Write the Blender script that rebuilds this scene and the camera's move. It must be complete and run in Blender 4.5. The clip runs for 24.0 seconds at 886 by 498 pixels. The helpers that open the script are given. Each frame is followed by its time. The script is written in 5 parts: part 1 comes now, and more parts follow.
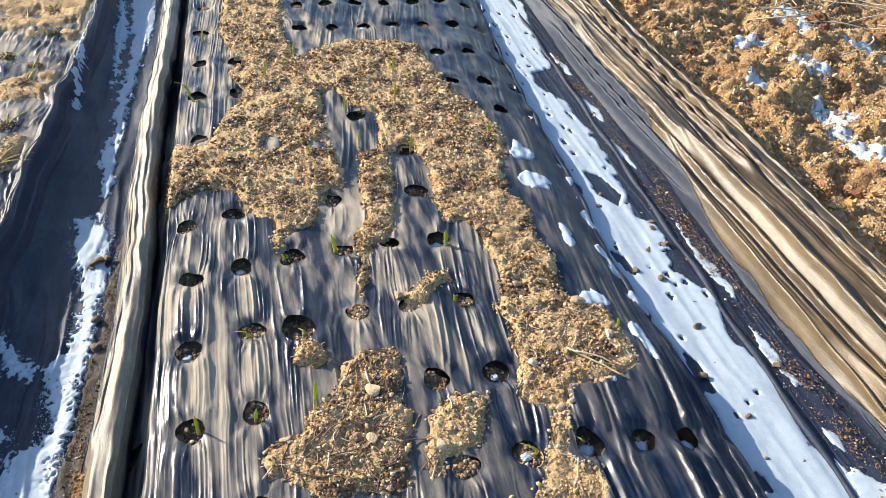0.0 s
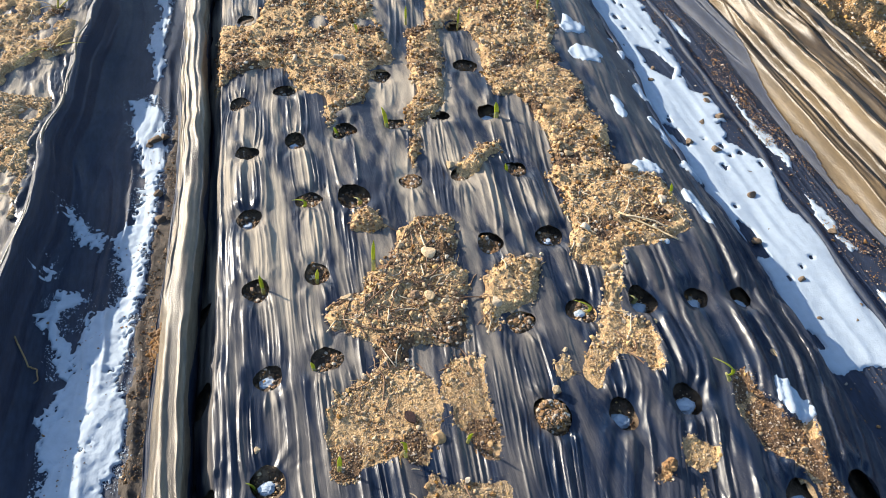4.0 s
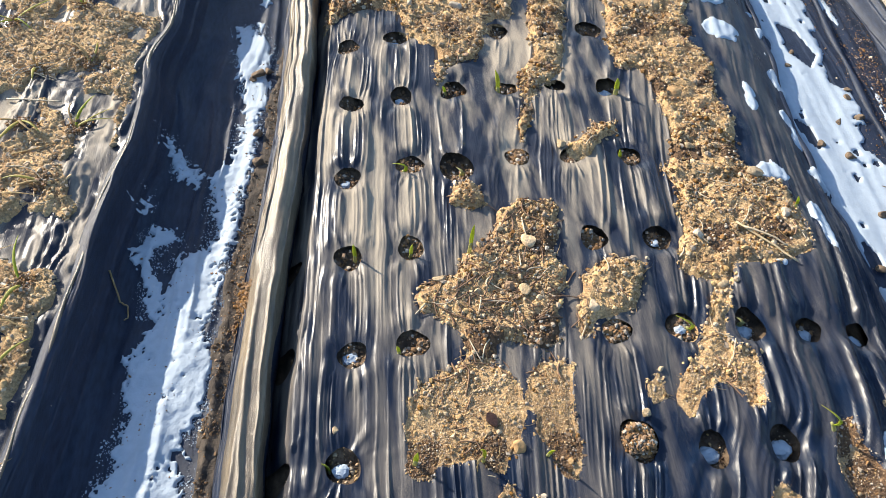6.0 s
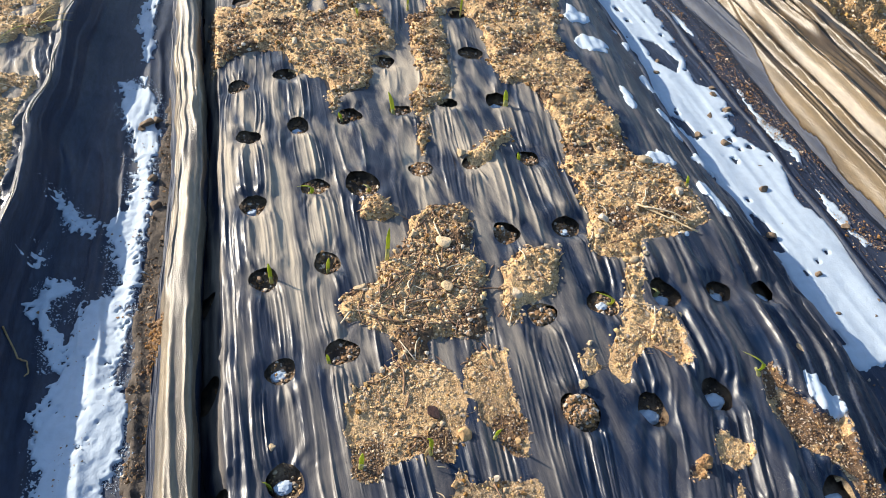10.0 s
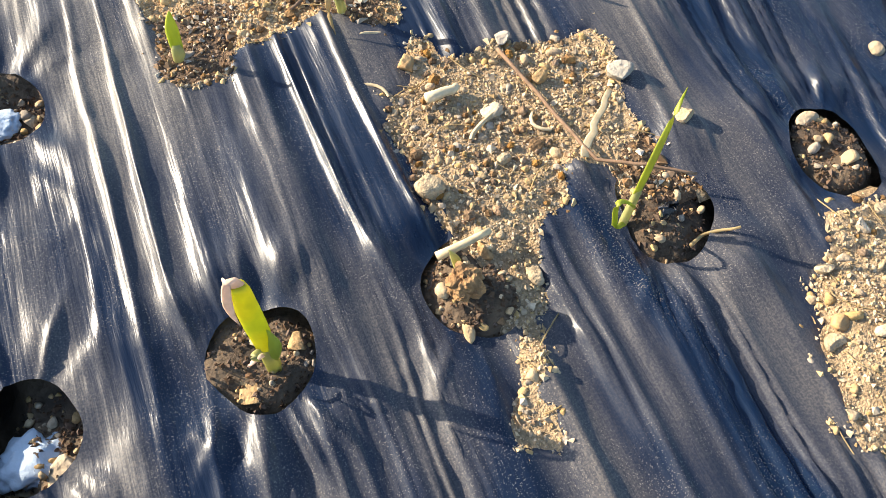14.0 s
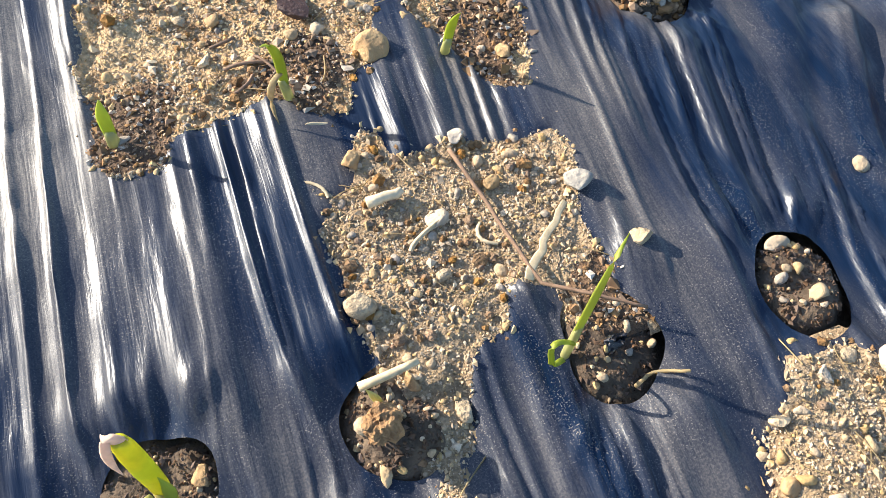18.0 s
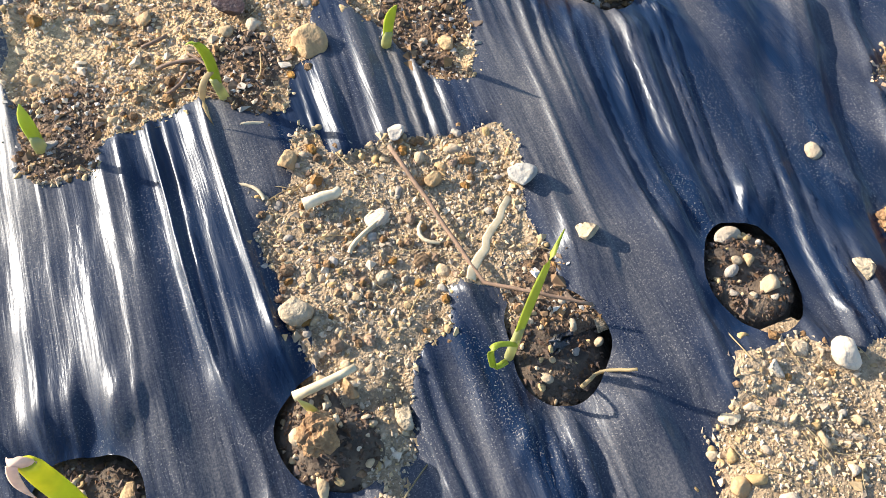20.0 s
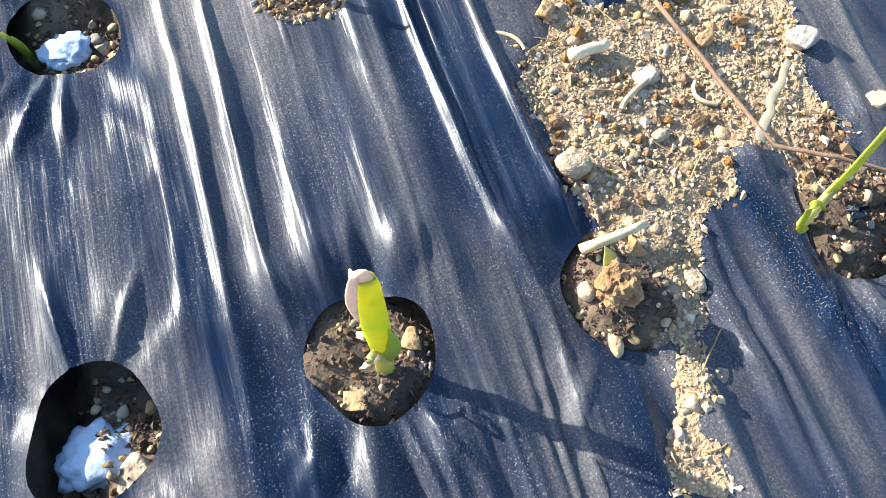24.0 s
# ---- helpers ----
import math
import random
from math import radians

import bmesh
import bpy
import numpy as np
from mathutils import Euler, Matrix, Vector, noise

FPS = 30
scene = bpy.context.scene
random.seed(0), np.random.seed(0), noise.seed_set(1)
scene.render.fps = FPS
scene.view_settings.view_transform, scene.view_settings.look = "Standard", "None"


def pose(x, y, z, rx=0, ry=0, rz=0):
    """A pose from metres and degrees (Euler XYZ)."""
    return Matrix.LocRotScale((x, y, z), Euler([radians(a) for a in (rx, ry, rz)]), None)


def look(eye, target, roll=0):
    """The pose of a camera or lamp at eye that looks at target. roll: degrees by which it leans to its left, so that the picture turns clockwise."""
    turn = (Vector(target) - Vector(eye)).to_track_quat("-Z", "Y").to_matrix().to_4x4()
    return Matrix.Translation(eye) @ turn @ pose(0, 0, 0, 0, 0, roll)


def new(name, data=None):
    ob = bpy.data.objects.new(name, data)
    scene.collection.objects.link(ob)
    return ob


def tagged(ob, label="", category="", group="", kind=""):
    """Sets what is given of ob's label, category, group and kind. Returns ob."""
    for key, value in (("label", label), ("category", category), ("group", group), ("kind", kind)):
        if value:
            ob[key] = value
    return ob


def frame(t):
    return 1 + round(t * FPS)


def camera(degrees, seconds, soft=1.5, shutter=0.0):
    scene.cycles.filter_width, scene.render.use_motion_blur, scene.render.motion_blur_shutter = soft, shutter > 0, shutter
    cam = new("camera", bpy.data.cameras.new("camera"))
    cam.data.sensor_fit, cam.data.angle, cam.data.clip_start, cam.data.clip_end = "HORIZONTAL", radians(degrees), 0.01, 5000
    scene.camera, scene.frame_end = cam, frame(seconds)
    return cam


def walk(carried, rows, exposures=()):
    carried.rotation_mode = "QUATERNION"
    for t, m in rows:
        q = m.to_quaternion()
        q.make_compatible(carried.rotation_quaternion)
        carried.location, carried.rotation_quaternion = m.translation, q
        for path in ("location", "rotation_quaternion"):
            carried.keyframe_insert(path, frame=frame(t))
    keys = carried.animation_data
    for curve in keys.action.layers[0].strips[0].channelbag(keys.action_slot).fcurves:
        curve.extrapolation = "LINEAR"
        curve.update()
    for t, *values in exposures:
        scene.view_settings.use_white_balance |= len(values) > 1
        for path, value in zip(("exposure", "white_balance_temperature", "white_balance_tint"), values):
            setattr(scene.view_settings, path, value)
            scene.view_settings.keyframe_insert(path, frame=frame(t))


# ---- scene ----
from mathutils.bvhtree import BVHTree

EXPOSURES = [(0.0, 1.04, 5950, 8), (10.5, 1.06, 5950, 8), (12.5, 1.14, 6650, 9), (14.0, 1.46, 6250, 8), (17.0, 1.40, 5800, 8), (22.5, 1.60, 5450, 7), (24.0, 1.74, 5450, 6)]
cam = camera(60.78, 24.0, soft=0.5)
PATH = [
    (0, 0.1222, -1.1354, 1.1126, 51.86, -4.18, -15.75),
    (0.5, 0.1013, -1.1400, 1.1068, 51.79, -4.79, -15.13),
    (1, 0.0935, -1.1258, 1.1008, 51.10, -5.08, -14.18),
    (1.5, 0.0568, -1.1338, 1.0858, 49.08, -5.21, -12.30),
    (3.5, 0.0812, -1.1691, 1.0740, 46.54, -2.55, -12.36),
    (4, 0.0833, -1.1971, 1.0560, 44.94, -1.61, -13.91),
    (4.5, 0.0807, -1.1943, 1.0570, 44.51, -1.36, -14.82),
    (5, 0.0619, -1.1609, 1.0634, 41.20, -1.45, -12.46),
    (5.5, 0.0414, -1.0902, 1.0790, 38.85, -2.42, -5.93),
    (6, 0.0465, -1.0566, 1.0923, 38.31, -2.88, -4.85),
    (6.5, 0.0471, -1.0346, 1.0681, 38.06, -1.63, -7.70),
    (7, -0.0069, -1.0313, 1.0364, 36.77, -2.47, -7.55),
    (7.5, -0.0863, -1.1293, 1.0306, 37.19, -4.44, -2.44),
    (8, -0.1179, -1.1667, 1.0634, 38.38, -5.66, 0.39),
    (8.5, -0.1091, -1.1543, 1.0557, 40.30, -5.07, 0.21),
    (9, -0.0593, -1.1254, 1.0564, 40.55, -2.75, -4.14),
    (9.5, -0.0409, -1.1347, 1.0535, 43.16, -0.95, -9.20),
    (10, 0.0025, -1.1497, 0.9980, 45.02, -3.88, -15.27),
    (10.5, 0.0243, -1.1244, 1.0021, 43.31, -5.75, -20.90),
    (12.5, 0.1494, -1.0421, 0.4517, 38.53, -2.24, -26.93),
    (13, 0.1625, -1.0073, 0.3954, 35.82, -2.23, -25.85),
    (13.5, 0.1376, -0.9865, 0.3706, 31.96, -2.60, -25.14),
    (14, 0.1042, -0.9599, 0.3560, 28.29, -2.02, -23.64),
    (14.5, 0.1231, -0.9596, 0.3762, 28.98, -1.69, -23.39),
    (15, 0.1424, -0.9417, 0.3733, 26.63, 1.49, -21.28),
    (15.5, 0.1503, -0.9438, 0.3913, 26.74, 1.80, -21.20),
    (16, 0.1751, -0.9505, 0.4012, 27.24, 1.79, -22.21),
    (16.5, 0.1683, -0.9432, 0.3782, 27.17, 1.48, -22.55),
    (17, 0.1649, -0.9226, 0.3701, 27.21, 0.51, -22.72),
    (17.5, 0.1749, -0.9166, 0.3679, 27.49, -0.96, -21.37),
    (18, 0.1744, -0.9101, 0.3651, 27.59, -1.82, -20.41),
    (18.5, 0.1726, -0.8995, 0.3616, 28.23, -2.31, -19.71),
    (20.5, 0.2067, -0.9135, 0.3476, 27.02, -1.70, -22.58),
    (21, 0.1956, -0.9072, 0.3387, 26.91, -1.65, -22.21),
    (21.5, 0.2024, -0.9092, 0.3376, 25.44, -1.76, -22.43),
    (22, 0.2119, -0.9361, 0.3390, 24.97, -1.74, -22.90),
    (22.5, 0.2086, -0.9533, 0.3461, 24.90, -1.78, -23.72),
    (23, 0.1883, -0.9492, 0.3445, 24.98, -1.85, -24.54),
    (23.5, 0.1281, -0.9375, 0.3294, 23.77, -2.12, -23.17),
    (24, 0.0725, -0.8986, 0.3059, 23.97, -2.73, -18.90),
]
walk(cam, [(t, pose(x, y, z, rx, ry, rz)) for t, x, y, z, rx, ry, rz in PATH], EXPOSURES)

# ---- world and sun ----
SUN_EL, SUN_AZ = radians(22), (-0.72, 0.69)
world = bpy.data.worlds.new("sky")
scene.world = world
world.use_nodes = True
wn = world.node_tree.nodes
sky = wn.new("ShaderNodeTexSky")
sky.sky_type, sky.sun_disc, sky.sun_elevation = "NISHITA", False, SUN_EL
sky.sun_rotation = math.atan2(SUN_AZ[0], SUN_AZ[1])
wn["Background"].inputs["Strength"].default_value = 0.115
world.node_tree.links.new(sky.outputs[0], wn["Background"].inputs["Color"])
sun = new("sun", bpy.data.lights.new("sun", "SUN"))
sun.data.energy, sun.data.angle, sun.data.color = 4.8, radians(0.53), (1.0, 0.84, 0.64)
to_sun = Vector((SUN_AZ[0], SUN_AZ[1], math.tan(SUN_EL) * math.hypot(*SUN_AZ)))
sun.matrix_world = look(to_sun * 30, (0, 0, 0))


# ---- materials ----
def material(name, base, rough=0.8, var=0.0, scale=30.0, second=None, amount=0.5, scale2=6.0, bump=0.0, bump_scale=80.0,
             stretch=(1, 1, 1), rough2=None, island=0.0, palette=(), relief=0.002, spec=0.5, low=0.45, high=0.6, objvar=0.0):
    """Base colour with fine brightness variation, a second colour in patches, relief, and variation per loose piece."""
    m = bpy.data.materials.new(name)
    m.use_nodes = True
    n, l = m.node_tree.nodes, m.node_tree.links
    b = n["Principled BSDF"]
    b.inputs["Roughness"].default_value = rough
    b.inputs["Specular IOR Level"].default_value = spec
    co = n.new("ShaderNodeTexCoord")
    mp = n.new("ShaderNodeMapping")
    mp.inputs["Scale"].default_value = stretch
    geo_co = n.new("ShaderNodeNewGeometry")
    l.new(geo_co.outputs["Position"], mp.inputs["Vector"])

    def tex(sc, detail=5.0):
        t = n.new("ShaderNodeTexNoise")
        t.inputs["Scale"].default_value, t.inputs["Detail"].default_value = sc, detail
        l.new(mp.outputs[0], t.inputs["Vector"])
        return t

    col = n.new("ShaderNodeRGB")
    col.outputs[0].default_value = (*base, 1)
    out = col.outputs[0]
    if palette:
        ramp = n.new("ShaderNodeValToRGB")
        ramp.color_ramp.interpolation = "CONSTANT"
        ge = n.new("ShaderNodeNewGeometry")
        wh = n.new("ShaderNodeTexWhiteNoise")
        wh.noise_dimensions = "1D"
        l.new(ge.outputs["Random Per Island"], wh.inputs["W"])
        l.new(wh.outputs["Value"], ramp.inputs[0])
        for i, shade in enumerate(palette):
            e = ramp.color_ramp.elements[i] if i < 2 else ramp.color_ramp.elements.new(0)
            e.position, e.color = i / len(palette), (*shade, 1)
        out = ramp.outputs[0]
    if second:
        t = tex(scale2)
        r = n.new("ShaderNodeMapRange")
        r.inputs[1].default_value, r.inputs[2].default_value, r.inputs[4].default_value = low, high, amount
        l.new(t.outputs[0], r.inputs[0])
        mix = n.new("ShaderNodeMix")
        mix.data_type = "RGBA"
        l.new(r.outputs[0], mix.inputs[0])
        l.new(out, mix.inputs[6])
        mix.inputs[7].default_value = (*second, 1)
        out = mix.outputs[2]
        if rough2 is not None:
            rr = n.new("ShaderNodeMapRange")
            rr.inputs[2].default_value, rr.inputs[3].default_value, rr.inputs[4].default_value = max(amount, 0.01), rough, rough2
            l.new(r.outputs[0], rr.inputs[0])
            l.new(rr.outputs[0], b.inputs["Roughness"])
    if var or island or objvar:
        hsv = n.new("ShaderNodeHueSaturation")
        l.new(out, hsv.inputs["Color"])
        val = None
        if var:
            t = tex(scale)
            r = n.new("ShaderNodeMapRange")
            r.inputs[1].default_value, r.inputs[2].default_value = 0.3, 0.7
            r.inputs[3].default_value, r.inputs[4].default_value = 1 - var, 1 + var
            l.new(t.outputs[0], r.inputs[0])
            val = r.outputs[0]
        for amt, src in ((island, "Random Per Island"), (objvar, "Random")):
            if amt:
                g = n.new("ShaderNodeNewGeometry") if src != "Random" else n.new("ShaderNodeObjectInfo")
                r = n.new("ShaderNodeMapRange")
                r.inputs[3].default_value, r.inputs[4].default_value = 1 - amt, 1 + amt
                l.new(g.outputs[src], r.inputs[0])
                s = n.new("ShaderNodeMapRange")
                s.inputs[3].default_value, s.inputs[4].default_value = 1.2, 0.7
                w = n.new("ShaderNodeTexWhiteNoise")
                w.noise_dimensions = "1D"
                l.new(g.outputs[src], w.inputs["W"])
                l.new(w.outputs["Value"], s.inputs[0])
                l.new(s.outputs[0], hsv.inputs["Saturation"])
                if val is None:
                    val = r.outputs[0]
                else:
                    mu = n.new("ShaderNodeMath")
                    mu.operation = "MULTIPLY"
                    l.new(val, mu.inputs[0]), l.new(r.outputs[0], mu.inputs[1])
                    val = mu.outputs[0]
        l.new(val, hsv.inputs["Value"])
        out = hsv.outputs[0]
    l.new(out, b.inputs["Base Color"])
    if bump:
        t = tex(bump_scale, 8.0)
        bp = n.new("ShaderNodeBump")
        bp.inputs["Strength"].default_value, bp.inputs["Distance"].default_value = bump, relief
        l.new(t.outputs[0], bp.inputs["Height"])
        l.new(bp.outputs[0], b.inputs["Normal"])
    return m


def woven(name, base, second, rough, size=0.0016, bump=0.6, scale2=7.0, amount=0.7, spec=0.5, weave=1.0):
    """A fabric of flat plastic tapes: the material above with a fine weave as relief."""
    m = material(name, base, rough, 0.3, 160.0, second, amount, scale2, 0, stretch=(1, 0.25, 1), low=0.4, high=0.62, spec=spec)
    n, l = m.node_tree.nodes, m.node_tree.links
    b = n["Principled BSDF"]
    g = n.new("ShaderNodeNewGeometry")
    waves = []
    for axis in ("X", "Y"):
        w = n.new("ShaderNodeTexWave")
        w.bands_direction = axis
        w.inputs["Scale"].default_value, w.inputs["Distortion"].default_value = 0.314 / size, 0.6
        l.new(g.outputs["Position"], w.inputs["Vector"])
        waves.append(w)
    mx = n.new("ShaderNodeMath")
    mx.operation = "MAXIMUM"
    l.new(waves[0].outputs["Fac"], mx.inputs[0]), l.new(waves[1].outputs["Fac"], mx.inputs[1])
    grain = n.new("ShaderNodeTexNoise")
    grain.inputs["Scale"].default_value, grain.inputs["Detail"].default_value = 0.8 / size, 2.0
    l.new(g.outputs["Position"], grain.inputs["Vector"])
    add = n.new("ShaderNodeMath")
    add.operation = "MULTIPLY_ADD"
    add.inputs[1].default_value = 2.4
    soft = n.new("ShaderNodeMath")
    soft.operation = "MULTIPLY"
    soft.inputs[1].default_value = weave
    l.new(mx.outputs[0], soft.inputs[0])
    l.new(grain.outputs["Fac"], add.inputs[0]), l.new(soft.outputs[0], add.inputs[2])
    bp = n.new("ShaderNodeBump")
    bp.inputs["Strength"].default_value, bp.inputs["Distance"].default_value = bump, 0.0006
    l.new(add.outputs[0], bp.inputs["Height"])
    l.new(bp.outputs[0], b.inputs["Normal"])
    return m



def film_material(name, tint):
    """Black polythene: streaks of dried dust along the folds, far glare put into their colour, pale specks, fine drawn
    lines in the surface.
    """
    m = bpy.data.materials.new(name)
    m.use_nodes = True
    n, l = m.node_tree.nodes, m.node_tree.links
    b = n["Principled BSDF"]
    b.inputs["Specular IOR Level"].default_value = 0.31
    g = n.new("ShaderNodeNewGeometry")

    def noise_map(scale, stretch, detail, lo, hi, top=1.0, low=0.0):
        mp = n.new("ShaderNodeMapping")
        mp.inputs["Scale"].default_value = stretch
        l.new(g.outputs["Position"], mp.inputs["Vector"])
        t = n.new("ShaderNodeTexNoise")
        t.inputs["Scale"].default_value, t.inputs["Detail"].default_value = scale, detail
        l.new(mp.outputs[0], t.inputs["Vector"])
        r = n.new("ShaderNodeMapRange")
        r.inputs[1].default_value, r.inputs[2].default_value, r.inputs[3].default_value, r.inputs[4].default_value = lo, hi, low, top
        l.new(t.outputs[0], r.inputs[0])
        return r.outputs[0]

    def calc(op, a, c):
        mu = n.new("ShaderNodeMath")
        mu.operation, mu.use_clamp = op, True
        for k, v in enumerate((a, c)):
            if isinstance(v, float):
                mu.inputs[k].default_value = v
            else:
                l.new(v, mu.inputs[k])
        return mu.outputs[0]

    def blend(fac, a, colour):
        mix = n.new("ShaderNodeMix")
        mix.data_type = "RGBA"
        l.new(fac, mix.inputs[0])
        if isinstance(a, tuple):
            mix.inputs[6].default_value = (*a, 1)
        else:
            l.new(a, mix.inputs[6])
        mix.inputs[7].default_value = (*colour, 1)
        return mix.outputs[2]

    # The dust veil is brightened along the bed to paint the far film's glare.
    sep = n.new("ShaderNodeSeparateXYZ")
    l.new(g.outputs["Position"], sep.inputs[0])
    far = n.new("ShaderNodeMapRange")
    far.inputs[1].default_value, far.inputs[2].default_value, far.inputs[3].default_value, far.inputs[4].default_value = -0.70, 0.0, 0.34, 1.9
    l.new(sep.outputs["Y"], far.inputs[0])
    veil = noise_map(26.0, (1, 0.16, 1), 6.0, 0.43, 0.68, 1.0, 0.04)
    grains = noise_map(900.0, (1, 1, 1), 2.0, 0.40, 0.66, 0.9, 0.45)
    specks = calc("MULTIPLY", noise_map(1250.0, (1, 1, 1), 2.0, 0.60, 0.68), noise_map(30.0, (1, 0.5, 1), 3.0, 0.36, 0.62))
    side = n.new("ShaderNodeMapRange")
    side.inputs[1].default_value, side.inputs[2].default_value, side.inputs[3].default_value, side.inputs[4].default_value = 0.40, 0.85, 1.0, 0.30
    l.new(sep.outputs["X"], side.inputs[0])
    dust_glare = calc("MULTIPLY", calc("MULTIPLY", calc("MULTIPLY", veil, grains), far.outputs[0]), side.outputs[0])
    col = blend(dust_glare, tint, (0.36, 0.31, 0.24))
    col = blend(calc("MULTIPLY", specks, 0.45), col, (0.42, 0.37, 0.30))
    l.new(col, b.inputs["Base Color"])
    rough = noise_map(34.0, (1, 0.2, 1), 5.0, 0.32, 0.70, 0.40, 0.24)
    l.new(calc("ADD", rough, calc("MULTIPLY", dust_glare, 0.55)), b.inputs["Roughness"])
    # Drawn lines along the film, and a fine pebbling.
    lines = noise_map(420.0, (1, 0.035, 1), 4.0, 0.0, 1.0)
    skin = noise_map(620.0, (1, 0.6, 1), 6.0, 0.0, 0.5)
    bp = n.new("ShaderNodeBump")
    bp.inputs["Strength"].default_value, bp.inputs["Distance"].default_value = 0.34, 0.0016
    l.new(calc("ADD", calc("MULTIPLY", lines, 0.8), calc("MULTIPLY", skin, 0.09)), bp.inputs["Height"])
    l.new(bp.outputs[0], b.inputs["Normal"])
    return m


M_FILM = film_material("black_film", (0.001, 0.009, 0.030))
M_SOIL = material("dry_soil", (0.54, 0.365, 0.18), 0.95, 0.45, 260, (0.29, 0.175, 0.082), 0.85, 22, 1.0, 520, relief=0.0032)
M_BROWN = material("brown_soil", (0.150, 0.088, 0.045), 0.95, 0.5, 200, (0.075, 0.045, 0.025), 0.85, 60, 1.0, 420, relief=0.0035)
M_WASHED = material("washed_crust", (0.37, 0.262, 0.148), 0.95, 0.35, 420, (0.24, 0.165, 0.09), 0.8, 45, 1.0, 700, relief=0.002)
M_BED = material("moist_soil", (0.13, 0.088, 0.052), 0.9, 0.5, 60, (0.05, 0.034, 0.022), 0.9, 25, 1.0, 260)
M_FIELD = material("brown_field_soil", (0.41, 0.265, 0.125), 0.95, 0.4, 60, (0.25, 0.13, 0.055), 0.9, 5, 1.0, 170, relief=0.012, low=0.5, high=0.68)
M_GRIT = material("grit", (0.33, 0.24, 0.15), 0.9, 0.2, 300, island=0.35, spec=0.25, palette=((0.54, 0.39, 0.215), (0.42, 0.29, 0.15), (0.62, 0.49, 0.31), (0.48, 0.33, 0.16), (0.30, 0.20, 0.11), (0.68, 0.60, 0.46), (0.52, 0.34, 0.15), (0.46, 0.36, 0.235)))
M_GRAVEL = material("pale_gravel", (0.45, 0.36, 0.25), 0.95, 0.2, 300, island=0.35, spec=0.15, palette=((0.44, 0.325, 0.19), (0.335, 0.235, 0.13), (0.53, 0.42, 0.275), (0.42, 0.285, 0.145), (0.245, 0.175, 0.105), (0.59, 0.50, 0.37), (0.47, 0.315, 0.15), (0.38, 0.305, 0.21)))
M_PEBBLE = material("pebble", (0.4, 0.3, 0.2), 0.95, 0.2, 300, bump=0.5, bump_scale=500, island=0.2, spec=0.12, palette=((0.43, 0.305, 0.165), (0.37, 0.225, 0.10), (0.34, 0.235, 0.13), (0.56, 0.46, 0.315), (0.27, 0.165, 0.08), (0.40, 0.265, 0.13), (0.32, 0.245, 0.16), (0.48, 0.365, 0.22)))
M_CRUMB = material("field_crumbs", (0.36, 0.22, 0.09), 0.95, 0.2, 150, island=0.3, palette=((0.46, 0.295, 0.13), (0.53, 0.355, 0.16), (0.39, 0.235, 0.10), (0.29, 0.15, 0.065), (0.57, 0.42, 0.23), (0.43, 0.25, 0.095)))
M_REDCLOD = material("red_clod", (0.20, 0.085, 0.032), 0.95, 0.4, 90, (0.10, 0.042, 0.018), 0.7, 60, 1.0, 220)
M_CLOD = material("clod", (0.25, 0.140, 0.055), 0.95, 0.4, 160, (0.15, 0.078, 0.03), 0.7, 90, bump=1.0, bump_scale=260, relief=0.004, island=0.35)
M_DARKGRIT = material("dark_grit", (0.17, 0.115, 0.07), 0.9, 0.2, 200, island=0.35, palette=((0.22, 0.13, 0.062), (0.14, 0.08, 0.04), (0.30, 0.19, 0.095), (0.24, 0.125, 0.052), (0.46, 0.36, 0.24), (0.17, 0.11, 0.062)))
M_MOIST = material("moist_grit", (0.1, 0.06, 0.035), 0.85, 0.2, 300, island=0.3, spec=0.3, palette=((0.10, 0.060, 0.035), (0.070, 0.042, 0.025), (0.14, 0.088, 0.050), (0.050, 0.032, 0.021), (0.115, 0.066, 0.036), (0.24, 0.17, 0.105)))
M_DIRT = material("damp_dirt", (0.090, 0.070, 0.052), 0.9, 0.5, 90, (0.045, 0.036, 0.028), 0.85, 40, 1.0, 300)
M_STONE = material("field_stone", (0.50, 0.39, 0.26), 0.85, 0.22, 120, (0.38, 0.28, 0.17), 0.6, 60, 0.8, 300, objvar=0.3, spec=0.25)
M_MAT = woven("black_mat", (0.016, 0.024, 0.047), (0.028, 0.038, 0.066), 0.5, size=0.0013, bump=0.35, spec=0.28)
# Black mat with sun glare put into its base colour as tan.
M_GLARE = woven("mat_glare", (0.190, 0.148, 0.095), (0.060, 0.052, 0.044), 0.40, scale2=14.0, amount=0.8, bump=0.7, spec=0.7, weave=0.3)
M_TAN = woven("tan_mat", (0.108, 0.073, 0.033), (0.034, 0.024, 0.014), 0.42, size=0.0026, bump=0.6, scale2=11.0, amount=0.85, spec=0.5, weave=0.2)
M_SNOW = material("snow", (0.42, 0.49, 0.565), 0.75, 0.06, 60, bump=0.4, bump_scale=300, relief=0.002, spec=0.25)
def leafy(m, share):
    """Lets light through a thin leaf."""
    n, l = m.node_tree.nodes, m.node_tree.links
    b, out = n["Principled BSDF"], n["Material Output"]
    thin, mix = n.new("ShaderNodeBsdfTranslucent"), n.new("ShaderNodeMixShader")
    mix.inputs[0].default_value = share
    l.new(b.inputs["Base Color"].links[0].from_socket, thin.inputs["Color"])
    l.new(b.outputs[0], mix.inputs[1]), l.new(thin.outputs[0], mix.inputs[2])
    l.new(mix.outputs[0], out.inputs["Surface"])
    return m


